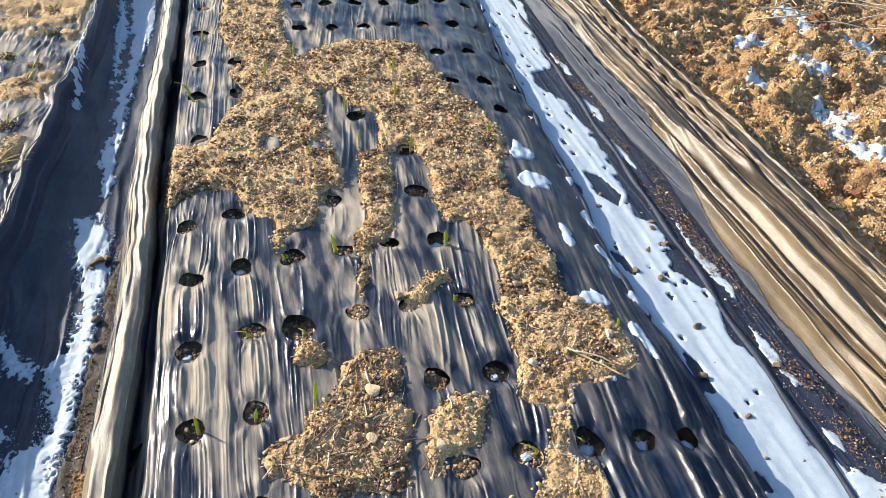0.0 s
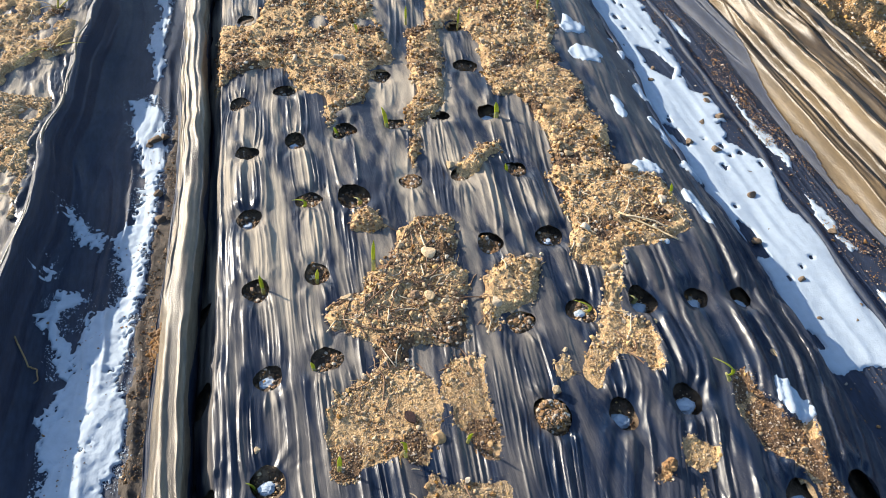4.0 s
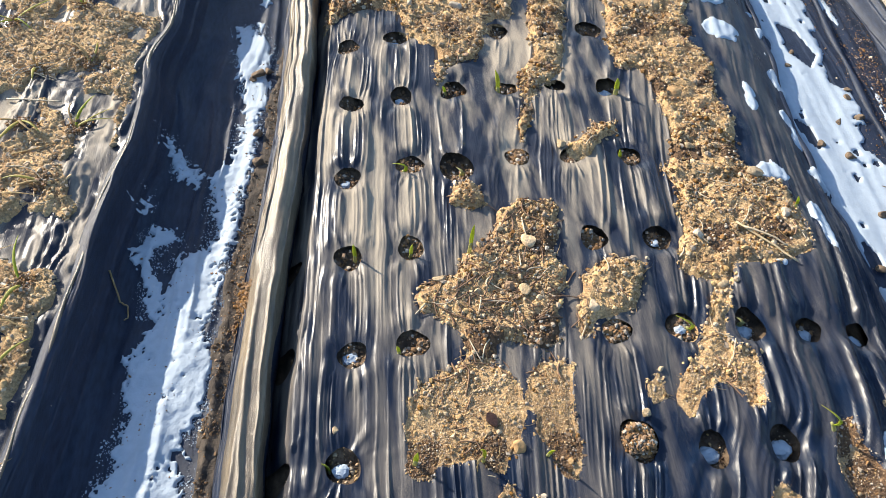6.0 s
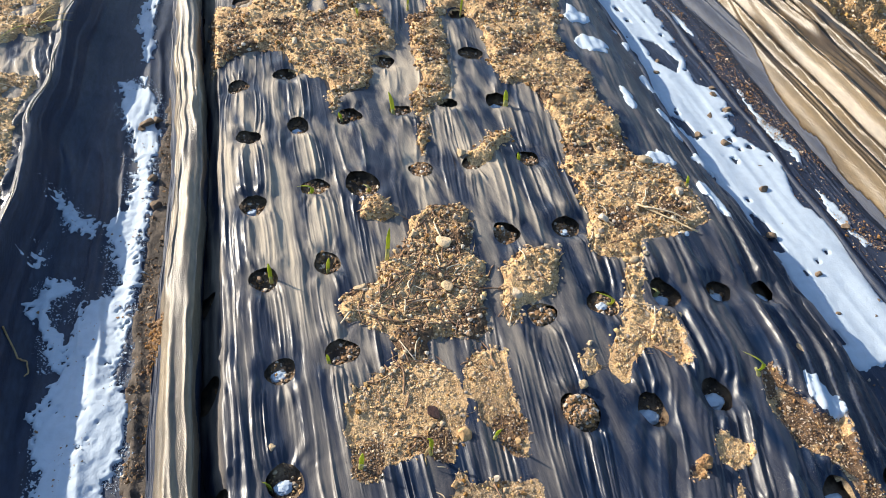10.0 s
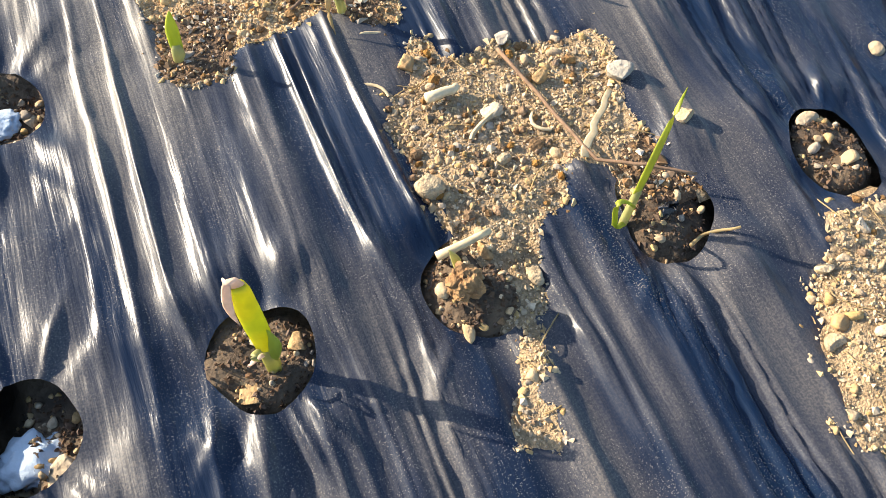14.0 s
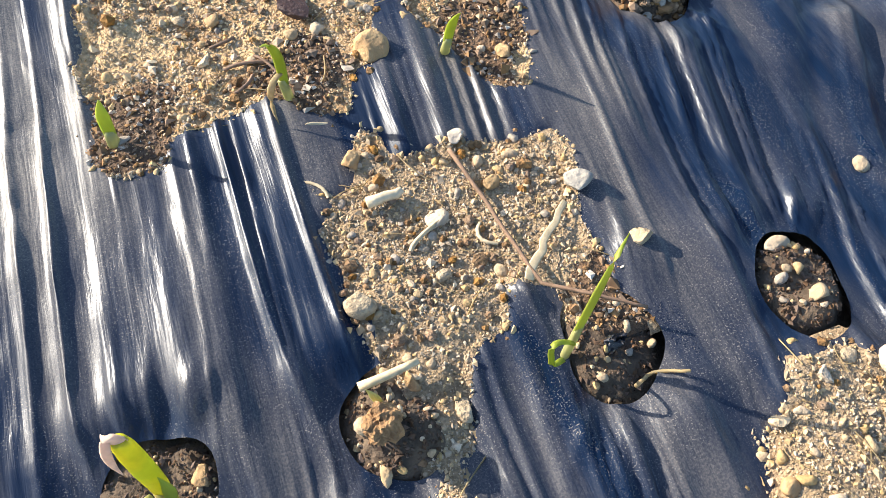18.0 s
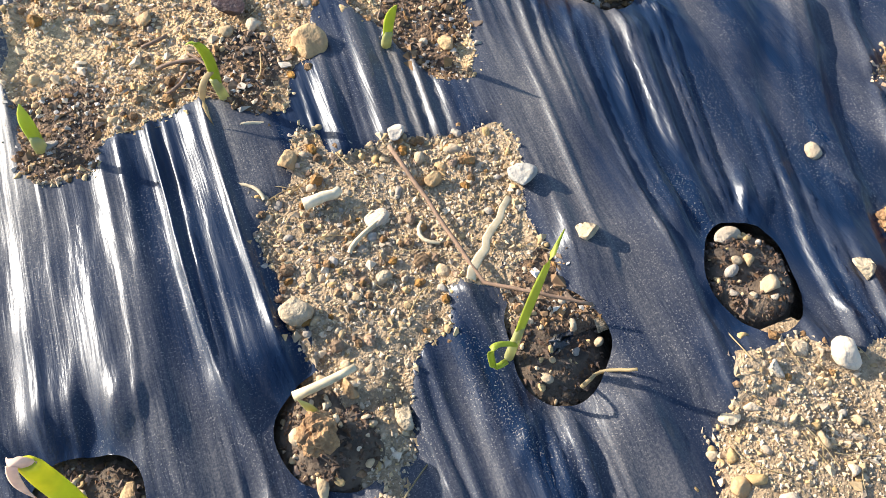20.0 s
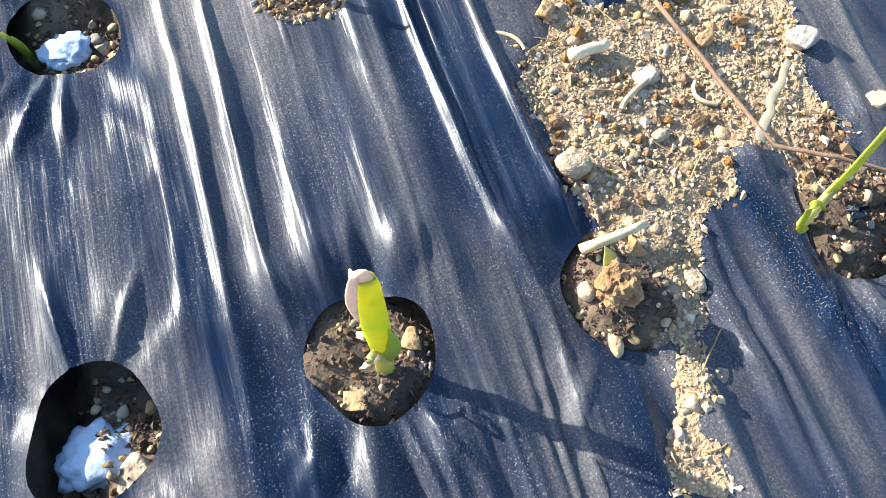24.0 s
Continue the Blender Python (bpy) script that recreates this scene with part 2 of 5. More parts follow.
M_LEAF = material("leaf", (0.40, 0.46, 0.035), 0.5, 0.2, 90, (0.48, 0.50, 0.08), 0.7, 40, stretch=(1, 1, 0.3))
M_PALE = material("pale_stem", (0.50, 0.48, 0.20), 0.45, 0.15, 120)
M_DRY = material("dry_leaf", (0.50, 0.38, 0.19), 0.7, 0.25, 100)
M_WILT = material("wilting_leaf", (0.52, 0.46, 0.13), 0.55, 0.2, 90, (0.36, 0.40, 0.07), 0.6, 25)
M_STRAW = material("straw", (0.52, 0.42, 0.27), 0.7, 0.25, 160, stretch=(1, 1, 1), objvar=0.2)
M_TWIG = material("twig", (0.20, 0.12, 0.07), 0.8, 0.3, 200)
for leaf_material in (M_LEAF, M_PALE, M_DRY, M_WILT):
    leafy(leaf_material, 0.5)
M_CHIP = material("bark", (0.045, 0.018, 0.010), 0.5, 0.4, 150, bump=0.6, bump_scale=300)


# ---- shape of the ground ----
def vnoise(x, y, seed=0):
    """Smooth value noise, -1 to 1, on arrays."""
    xi, yi = np.floor(x).astype(np.int64), np.floor(y).astype(np.int64)
    fx, fy = x - xi, y - yi
    fx, fy = fx * fx * fx * (fx * (fx * 6 - 15) + 10), fy * fy * fy * (fy * (fy * 6 - 15) + 10)

    def h(a, b):
        k = (a * 374761393 + b * 668265263 + seed * 974634777) & 0x7FFFFFFF
        k = ((k ^ (k >> 13)) * 1274126177) & 0x7FFFFFFF
        return ((k ^ (k >> 16)) & 0xFFFF) / 32767.5 - 1

    return (h(xi, yi) * (1 - fx) + h(xi + 1, yi) * fx) * (1 - fy) + (h(xi, yi + 1) * (1 - fx) + h(xi + 1, yi + 1) * fx) * fy


def fbm(x, y, seed=0, octaves=4):
    return sum(vnoise(x * 2 ** k + 17.3 * k, y * 2 ** k - 9.1 * k, seed + k) * 0.5 ** k for k in range(octaves))


def smooth(a, b, v):
    t = np.clip((v - a) / (b - a), 0, 1)
    return t * t * (3 - 2 * t)


def drift(y):
    """The rows of the field run a little to the right with distance."""
    return 0.055 * np.maximum(np.asarray(y, float) - 0.2, 0)


PROFILE_X = [-60, -0.50, -0.46, -0.41, -0.16, -0.13, -0.085, -0.025, 0.87, 0.95, 1.00, 1.28, 1.36, 1.50, 1.60, 1.75, 2.2, 60]
PROFILE_Z = [-0.045, -0.045, -0.058, -0.125, -0.125, -0.12, -0.075, -0.003, -0.006, -0.055, -0.09, -0.09, -0.055, -0.015, -0.02, 0.0, 0.02, 0.02]


def ground_base(x, y):
    u = x - drift(y)
    z = np.interp(np.where((x < -0.05) | (x > 0.4), x - 0.07 * np.clip(y, -1, 2.5), u), PROFILE_X, PROFILE_Z)
    field = smooth(1.52, 1.75, u)
    left = smooth(-0.44, -0.50, u)
    near = smooth(-1.3, -1.2, x) * smooth(3.7, 3.6, x) * smooth(-1.5, -1.35, y) * smooth(2.75, 2.6, y)
    return (z + near * 0.006 * fbm(x / 0.025, y / 0.025, 3) + near * field * (0.036 * fbm(x / 0.20, y / 0.20, 5, 5) + 0.034 * np.abs(fbm(x / 0.08, y / 0.08, 9, 6)) + 0.008 * fbm(x / 0.022, y / 0.022, 11, 2) - 0.02)
            + near * left * 0.004 * fbm(x / 0.02, y / 0.02, 8))


# Planting holes: rows along the bed, with their first column's shift.
HOLE_Y = {-6: -1.23, -5: -1.02, -4: -0.813, -3: -0.607, -2: -0.402, -1: -0.202, 0: 0.013, 1: 0.232, 2: 0.436, 3: 0.650, 4: 0.860, 5: 1.062, 6: 1.290, 7: 1.550, 8: 1.78, 9: 2.0}
HOLE_SHIFT = {-6: -0.03, -5: -0.03, -4: -0.024, -3: -0.006}


HOLE_EXACT = {(-3, 0): (-0.010, -0.606), (-3, 1): (0.103, -0.603), (-3, 2): (0.209, -0.604), (-3, 3): (0.324, -0.611), (-3, 4): (0.446, -0.596), (-3, 5): (0.558, -0.619), (-3, 6): (0.674, -0.617), (-4, 0): (-0.024, -0.810), (-4, 1): (0.086, -0.813), (-4, 2): (0.195, -0.818), (-4, 3): (0.312, -0.817), (-4, 4): (0.419, -0.822), (-4, 5): (0.530, -0.832), (-4, 6): (0.637, -0.838),
              (-2, 0): (0.006, -0.416), (-2, 1): (0.106, -0.404), (-2, 4): (0.455, -0.398), (-2, 5): (0.573, -0.396), (-2, 6): (0.689, -0.402), (-2, 7): (0.795, -0.413), (-2, 8): (0.885, -0.421)}
HOLE_EXACT.update({(-1, 0): (0.000, -0.215), (-1, 1): (0.115, -0.198), (-1, 4): (0.458, -0.194), (-1, 5): (0.580, -0.200), (0, 0): (0.000, -0.016), (0, 1): (0.126, 0.014), (0, 2): (0.217, -0.002), (0, 3): (0.346, 0.026), (0, 4): (0.458, 0.021), (0, 5): (0.578, 0.018), (1, 0): (0.010, 0.199), (1, 1): (0.119, 0.220), (1, 2): (0.233, 0.235), (1, 3): (0.352, 0.237), (1, 4): (0.462, 0.242), (1, 5): (0.579, 0.233),
                   (2, 0): (0.005, 0.400), (2, 1): (0.117, 0.426), (2, 3): (0.358, 0.449), (2, 5): (0.578, 0.449), (3, 4): (0.482, 0.640), (4, 0): (0.045, 0.806), (4, 4): (0.498, 0.863)})
# Width and length of holes that are torn wider or narrower than the rest.
HOLE_SIZE = {(0, 2): (0.068, 0.076), (-3, 4): (0.060, 0.070), (-3, 6): (0.045, 0.067), (-3, 5): (0.046, 0.062), (-4, 4): (0.046, 0.066), (-4, 3): (0.051, 0.060), (2, 5): (0.062, 0.060), (-2, 5): (0.054, 0.064), (-2, 6): (0.049, 0.064), (1, 4): (0.050, 0.034), (0, 4): (0.052, 0.042), (-2, 7): (0.045, 0.050), (-2, 8): (0.041, 0.048), (1, 3): (0.050, 0.046), (-4, 1): (0.051, 0.057), (-4, 2): (0.048, 0.056), (-2, 0): (0.049, 0.051), (-4, 0): (0.050, 0.056), (-3, 0): (0.053, 0.058)}
# Holes hidden under soil, and holes that soil covers in part.
BURIED = {(-3, 1), (-3, 2), (-3, 3), (-3, 7), (-3, 8), (-2, 2), (-2, 3), (-1, 2), (-1, 3)} | {(row, col) for row in (-1, 0, 1, 2, 3) for col in (6, 7, 8, 9)}
HALF_OPEN = {(-4, 2), (-4, 3), (-4, 4), (-2, 4), (0, 3), (0, 4), (1, 4), (2, 3)}


def hole_at(row, col):
    if (row, col) in HOLE_EXACT:
        return HOLE_EXACT[row, col]
    y = HOLE_Y[row]
    k = math.sin(row * 12.9898 + col * 78.233) * 43758.5453
    k2 = math.sin(row * 39.346 + col * 11.135) * 24634.6345
    step = 0.1125 if row < -1 else 0.1155
    return (HOLE_SHIFT.get(row, 0.0) + step * col + float(drift(y)) + 0.004 * (k % 1 - 0.5), y + 0.010 * (k2 % 1 - 0.5))


# Soil that lies on the film: outlines on the plan, patch by patch.
SOIL = [
    [(0.202, -0.034), (0.239, -0.032), (0.271, -0.069), (0.265, -0.112), (0.224, -0.116), (0.191, -0.098)],
    [(0.279, -0.115), (0.333, -0.088), (0.39, -0.095), (0.409, -0.124), (0.401, -0.179), (0.383, -0.221), (0.391, -0.267), (0.395, -0.304), (0.377, -0.321), (0.358, -0.409), (0.331, -0.435), (0.271, -0.41), (0.249, -0.418), (0.25, -0.46), (0.185, -0.447), (0.185, -0.393), (0.142, -0.351), (0.116, -0.342), (0.116, -0.309), (0.132, -0.286), (0.188, -0.262), (0.199, -0.207), (0.261, -0.19)],
    [(0.187, -0.436), (0.252, -0.449), (0.28, -0.489), (0.279, -0.523), (0.277, -0.566), (0.265, -0.595), (0.244, -0.615), (0.234, -0.633), (0.193, -0.615), (0.166, -0.619), (0.134, -0.622), (0.122, -0.643), (0.093, -0.637), (0.083, -0.616), (0.085, -0.557), (0.096, -0.529), (0.113, -0.478), (0.155, -0.453)],
    [(0.413, -0.286), (0.465, -0.245), (0.517, -0.24), (0.547, -0.254), (0.528, -0.309), (0.505, -0.36), (0.48, -0.369), (0.446, -0.375), (0.429, -0.378), (0.42, -0.409), (0.387, -0.415), (0.379, -0.388), (0.396, -0.338)],
    [(0.284, -0.478), (0.313, -0.444), (0.347, -0.445), (0.375, -0.462), (0.36, -0.512), (0.359, -0.564), (0.356, -0.595), (0.352, -0.639), (0.339, -0.658), (0.314, -0.651), (0.299, -0.618), (0.296, -0.6), (0.278, -0.575), (0.286, -0.547), (0.27, -0.532)],
    [(0.676, -0.279), (0.68, -0.339), (0.648, -0.415), (0.652, -0.443), (0.687, -0.45), (0.686, -0.5), (0.662, -0.556), (0.632, -0.561), (0.629, -0.531), (0.598, -0.507), (0.58, -0.527), (0.548, -0.567), (0.531, -0.572), (0.522, -0.544), (0.519, -0.526), (0.545, -0.484), (0.578, -0.441), (0.617, -0.382), (0.643, -0.331)],
    [(0.479, -0.495), (0.506, -0.479), (0.517, -0.503), (0.516, -0.532), (0.483, -0.542), (0.474, -0.523)],
    [(0.676, 0.665), (0.609, 0.4), (0.617, 0.305), (0.673, 0.279), (0.681, 0.175), (0.678, 0.071), (0.64, -0.019), (0.646, -0.093), (0.628, -0.175), (0.59, -0.277), (0.636, -0.308), (0.686, -0.325), (0.712, -0.278), (0.789, -0.278), (0.877, -0.248), (0.886, -0.157), (0.896, -0.077), (0.835, -0.037), (0.817, 0.015), (0.837, 0.114), (0.827, 0.193), (0.848, 0.282), (0.846, 0.357), (0.815, 0.414), (0.883, 0.629)],
    [(0.469, 0.671), (0.562, 0.655), (0.522, 0.441), (0.484, 0.279), (0.434, 0.243), (0.412, 0.204), (0.388, 0.125), (0.367, 0.061), (0.347, 0.055), (0.357, 0.131), (0.376, 0.189), (0.381, 0.275), (0.427, 0.359), (0.432, 0.483)],
    [(0.485, 0.077), (0.522, 0.12), (0.578, 0.13), (0.57, 0.081), (0.528, 0.05), (0.494, 0.018), (0.458, 0.025), (0.447, 0.055)],
    [(-0.057, 0.483), (0.042, 0.54), (0.117, 0.526), (0.137, 0.448), (0.165, 0.395), (0.202, 0.388), (0.19, 0.266), (0.208, 0.231), (0.235, 0.324), (0.272, 0.387), (0.307, 0.429), (0.339, 0.526), (0.358, 0.72), (-0.044, 0.79)],
    [(0.764, -0.588), (0.796, -0.577), (0.8, -0.618), (0.815, -0.655), (0.816, -0.687), (0.859, -0.701), (0.843, -0.734), (0.837, -0.782), (0.831, -0.837), (0.817, -0.869), (0.777, -0.861), (0.78, -0.78), (0.74, -0.733), (0.738, -0.692), (0.736, -0.649)],
    [(0.639, -0.673), (0.659, -0.686), (0.687, -0.712), (0.67, -0.734), (0.64, -0.748), (0.627, -0.78), (0.599, -0.836), (0.591, -0.832), (0.604, -0.791), (0.624, -0.748), (0.613, -0.731), (0.621, -0.699)],
    [(0.549, -0.733), (0.578, -0.72), (0.592, -0.73), (0.583, -0.752), (0.558, -0.748), (0.545, -0.749)],
    [(-0.047, 0.504), (-0.045, 0.633), (0.039, 0.734), (0.08, 0.836), (0.181, 1.049), (0.14, 1.214), (0.179, 1.273), (0.128, 1.535), (0.168, 1.923), (0.396, 1.906), (0.357, 1.463), (0.388, 1.316), (0.541, 1.419), (0.621, 1.411), (0.818, 1.365), (0.829, 1.175), (0.834, 0.983), (0.896, 0.878), (0.903, 0.732), (0.892, 0.602), (0.82, 0.492), (0.853, 0.403), (0.621, 0.469), (0.643, 0.579), (0.602, 0.646), (0.552, 0.639), (0.526, 0.458), (0.48, 0.315), (0.425, 0.325), (0.445, 0.498), (0.511, 0.6), (0.559, 0.869), (0.49, 0.915), (0.457, 1.032), (0.42, 1.018), (0.394, 0.741), (0.416, 0.503), (0.338, 0.476), (0.304, 0.346), (0.217, 0.294), (0.2, 0.377), (0.138, 0.447), (0.13, 0.524), (0.034, 0.553)],
    [(0.219, -0.659), (0.233, -0.641), (0.251, -0.669), (0.281, -0.673), (0.32, -0.681), (0.343, -0.68), (0.346, -0.705), (0.335, -0.737), (0.333, -0.763), (0.331, -0.788), (0.339, -0.815), (0.3, -0.806), (0.295, -0.782), (0.279, -0.778), (0.27, -0.795), (0.254, -0.802), (0.243, -0.812), (0.232, -0.836), (0.221, -0.855), (0.211, -0.873), (0.197, -0.897), (0.177, -0.889), (0.198, -0.867), (0.208, -0.851), (0.205, -0.834), (0.196, -0.796), (0.187, -0.766), (0.188, -0.734), (0.186, -0.708), (0.196, -0.689), (0.187, -0.682), (0.191, -0.675), (0.206, -0.682), (0.216, -0.672)],
    [(0.203, -0.854), (0.225, -0.84), (0.217, -0.858), (0.206, -0.875), (0.208, -0.894), (0.203, -0.915), (0.173, -0.905), (0.177, -0.882), (0.184, -0.872), (0.195, -0.871)],
    [(0.076, -0.551), (0.088, -0.518), (0.1, -0.495), (0.106, -0.468), (0.281, -0.546), (0.266, -0.586), (0.26, -0.611), (0.245, -0.612), (0.231, -0.64), (0.202, -0.632), (0.19, -0.614), (0.18, -0.605), (0.156, -0.605), (0.138, -0.609), (0.127, -0.617), (0.118, -0.635), (0.1, -0.633), (0.08, -0.619), (0.078, -0.598), (0.082, -0.577)],
    [(0.353, -0.882), (0.378, -0.866), (0.407, -0.865), (0.444, -0.867), (0.488, -0.877), (0.521, -0.882), (0.55, -0.868), (0.598, -0.879), (0.621, -0.896), (0.65, -0.909), (0.487, -1.05), (0.323, -0.969), (0.33, -0.935), (0.339, -0.911)],
    [(0.338, -0.894), (0.341, -0.898), (0.338, -0.918), (0.33, -0.942), (0.322, -0.958), (0.315, -0.954), (0.323, -0.934), (0.329, -0.914)],
    [(0.386, -0.843), (0.402, -0.857), (0.423, -0.855), (0.43, -0.872), (0.443, -0.888), (0.433, -0.901), (0.374, -0.875)],
]
FILM_BARE = [(0.24, 0.74, 0.034, 0.043, -8), (0.36, 0.71, 0.034, 0.03, -9)]
LEFT_BARE = [(-0.856, 0.076, 0.065, 0.072, 8), (-0.726, 0.036, 0.054, 0.104, 7), (-0.506, 0.036, 0.04, 0.103, 7), (-0.706, 0.206, 0.053, 0.079, 8), (-0.546, -0.134, 0.108, 0.062, 6), (-0.746, -0.014, 0.027, 0.15, 6), (-0.656, -0.364, 0.108, 0.055, 5), (-0.496, -0.374, 0.028, 0.073, 5), (-0.686, -0.514, 0.05, 0.053, 4), (-0.546, -0.534, 0.084, 0.072, 4), (-0.606, -0.714, 0.083, 0.052, 3), (-0.516, 0.156, 0.041, 0.132, 7), (-0.826, 0.296, 0.047, 0.105, 9), (-0.596, 0.266, 0.036, 0.051, 8), (-0.486, -0.184, 0.03, 0.115, 6), (-0.486, -0.664, 0.056, 0.081, 3), (-0.466, 0.646, 0.09, 0.1, 3), (-0.436, 1.026, 0.1, 0.12, 3), (-0.516, 1.476, 0.2, 0.2, 3)]
SNOW_LEFT = [
    [(-0.277, 0.61), (-0.23, 0.636), (-0.191, 0.534), (-0.179, 0.383), (-0.196, 0.256), (-0.199, 0.131), (-0.221, 0.051), (-0.221, -0.079), (-0.237, -0.154), (-0.25, -0.237), (-0.262, -0.283), (-0.242, -0.352), (-0.242, -0.422), (-0.258, -0.487), (-0.279, -0.548), (-0.262, -0.588), (-0.272, -0.66), (-0.395, -0.654), (-0.401, -0.595), (-0.381, -0.553), (-0.389, -0.518), (-0.371, -0.461), (-0.391, -0.416), (-0.381, -0.347), (-0.352, -0.26), (-0.34, -0.179), (-0.329, -0.122), (-0.275, -0.108), (-0.268, -0.047), (-0.288, 0.036), (-0.301, 0.088), (-0.249, 0.123), (-0.237, 0.257), (-0.257, 0.428)],
    [(-0.413, -0.104), (-0.387, -0.051), (-0.348, -0.041), (-0.338, -0.084), (-0.376, -0.098), (-0.382, -0.135), (-0.346, -0.22), (-0.345, -0.273), (-0.36, -0.279), (-0.386, -0.191)],
    [(-0.391, 0.2), (-0.356, 0.152), (-0.313, 0.088), (-0.317, 0.057), (-0.376, 0.116)],
    [(-0.423, 0.014), (-0.409, 0.039), (-0.399, 0.022), (-0.414, -0.014)],
    [(-0.185, 2.214), (-0.073, 2.206), (-0.098, 1.844), (-0.139, 1.59), (-0.167, 1.306), (-0.175, 1.061), (-0.191, 0.837), (-0.206, 0.711), (-0.22, 0.713), (-0.221, 0.842), (-0.243, 0.891), (-0.216, 1.033), (-0.211, 1.252), (-0.181, 1.595)],
    [(-0.241, 2.185), (-0.209, 2.088), (-0.198, 1.799), (-0.212, 1.46), (-0.233, 1.335), (-0.228, 1.6)],
    [(-0.327, 1.95), (-0.306, 1.657), (-0.315, 1.189), (-0.323, 1.191), (-0.327, 1.564), (-0.339, 1.922)],
]
SNOW_RIGHT = [
    [(1.256, 2.044), (1.202, 1.661), (1.149, 1.342), (1.099, 1.008), (1.09, 0.779), (1.087, 0.547), (1.026, 0.241), (1.012, 0.018), (1.025, -0.111), (1.03, -0.251), (1.02, -0.387), (0.999, -0.497), (0.977, -0.565), (1.283, -0.636), (1.251, -0.567), (1.203, -0.517), (1.18, -0.444), (1.19, -0.357), (1.192, -0.294), (1.177, -0.188), (1.169, -0.131), (1.217, -0.042), (1.202, 0.024), (1.19, 0.115), (1.228, 0.241), (1.177, 0.376), (1.211, 0.48), (1.243, 0.601), (1.252, 0.81), (1.256, 1.008), (1.219, 1.099), (1.228, 1.235), (1.312, 1.274), (1.345, 1.504), (1.408, 1.764), (1.427, 2.031)],
]
SNOW_EDGE = [
    [(1.051, 0.568), (1.048, 0.478), (1.028, 0.316), (1.029, 0.265), (1.009, 0.294), (1.028, 0.452)],
    [(0.996, 0.246), (1.009, 0.104), (1.011, -0.042), (0.993, -0.018), (0.99, 0.13)],
]
SNOW_SEAM = [
    [(1.276, 0.312), (1.275, 0.146), (1.288, 0.007), (1.26, -0.061), (1.255, 0.057), (1.263, 0.197)],
    [(1.25, -0.099), (1.247, -0.238), (1.255, -0.307), (1.232, -0.319), (1.221, -0.232)],
    [(1.217, -0.423), (1.242, -0.443), (1.231, -0.483), (1.216, -0.459)],
]
MELTED = [
    [(1.132, 0.586), (1.17, 0.549), (1.191, 0.439), (1.157, 0.388), (1.124, 0.451)],
    [(1.038, 0.214), (1.067, 0.173), (1.066, 0.093), (1.048, 0.119)],
    [(1.189, 0.186), (1.222, 0.156), (1.2, 0.035), (1.179, 0.094)],
    [(1.041, -0.16), (1.061, -0.199), (1.057, -0.297), (1.029, -0.275)],
    [(1.019, -0.476), (1.035, -0.499), (1.029, -0.535), (1.004, -0.517)],
]



def blobs(x, y, patches):
    """1 at the middle of a patch, 0 at its rim, negative outside."""
    best = np.full(x.shape, -9.0)
    for cx, cy, rx, ry, turn in patches:
        c, s = math.cos(radians(turn)), math.sin(radians(turn))
        dx, dy = x - cx, y - cy
        best = np.maximum(best, 1 - np.hypot((dx * c + dy * s) / rx, (dy * c - dx * s) / ry))
    return best


def inside(x, y, outlines):
    """How far inside the nearest outline a place lies, in metres; negative outside."""
    best = np.full(x.shape, -0.06)
    for pts in outlines:
        p = np.array(pts)
        lo, hi = p.min(0) - 0.06, p.max(0) + 0.06
        near = np.nonzero((x > lo[0]) & (x < hi[0]) & (y > lo[1]) & (y < hi[1]))
        px, py = x[near], y[near]
        gap, odd = np.full(px.shape, 1.0), np.zeros(px.shape, bool)
        for (ax, ay), (bx, by) in zip(p, np.roll(p, -1, 0)):
            t = np.clip(((px - ax) * (bx - ax) + (py - ay) * (by - ay)) / ((bx - ax) ** 2 + (by - ay) ** 2), 0, 1)
            gap = np.minimum(gap, np.hypot(px - ax - t * (bx - ax), py - ay - t * (by - ay)))
            if ay != by:
                odd ^= ((ay > py) != (by > py)) & (px < ax + (py - ay) * (bx - ax) / (by - ay))
        best[near] = np.maximum(best[near], np.where(odd, gap, -gap))
    return best


def soil_plain(x, y):
    m = np.clip(inside(x, y, SOIL) / 0.030, -2, 1)
    return np.minimum(m, 0.25 - 1.2 * np.maximum(blobs(x, y, FILM_BARE), -0.9))


HOLES, COVERED = [], []
for row in HOLE_Y:
    for col in range(-1, 10 if row > -3 else 9):
        hx, hy = hole_at(row, col)
        deep = float(soil_plain(np.array([hx]), np.array([hy]))[0])
        (COVERED if (deep > 0.15 or (row, col) in BURIED) and (row, col) not in HALF_OPEN else HOLES).append((row, col, hx, hy))


def hole_radius(row, col, angle):
    k = row * 3.1 + col * 1.7
    w, ln = HOLE_SIZE.get((row, col), (0.0524 * (1 + 0.10 * math.sin(5 * k)), 0.0530 * (1 + 0.10 * math.sin(7 * k))))
    round_r = 0.5 * w * ln / np.hypot(ln * np.cos(angle), w * np.sin(angle))
    return round_r * (1 + 0.045 * np.sin(2 * angle + k) + 0.05 * np.sin(3 * angle + 2.3 * k) + 0.022 * np.sin(5 * angle + 1.3 * k))


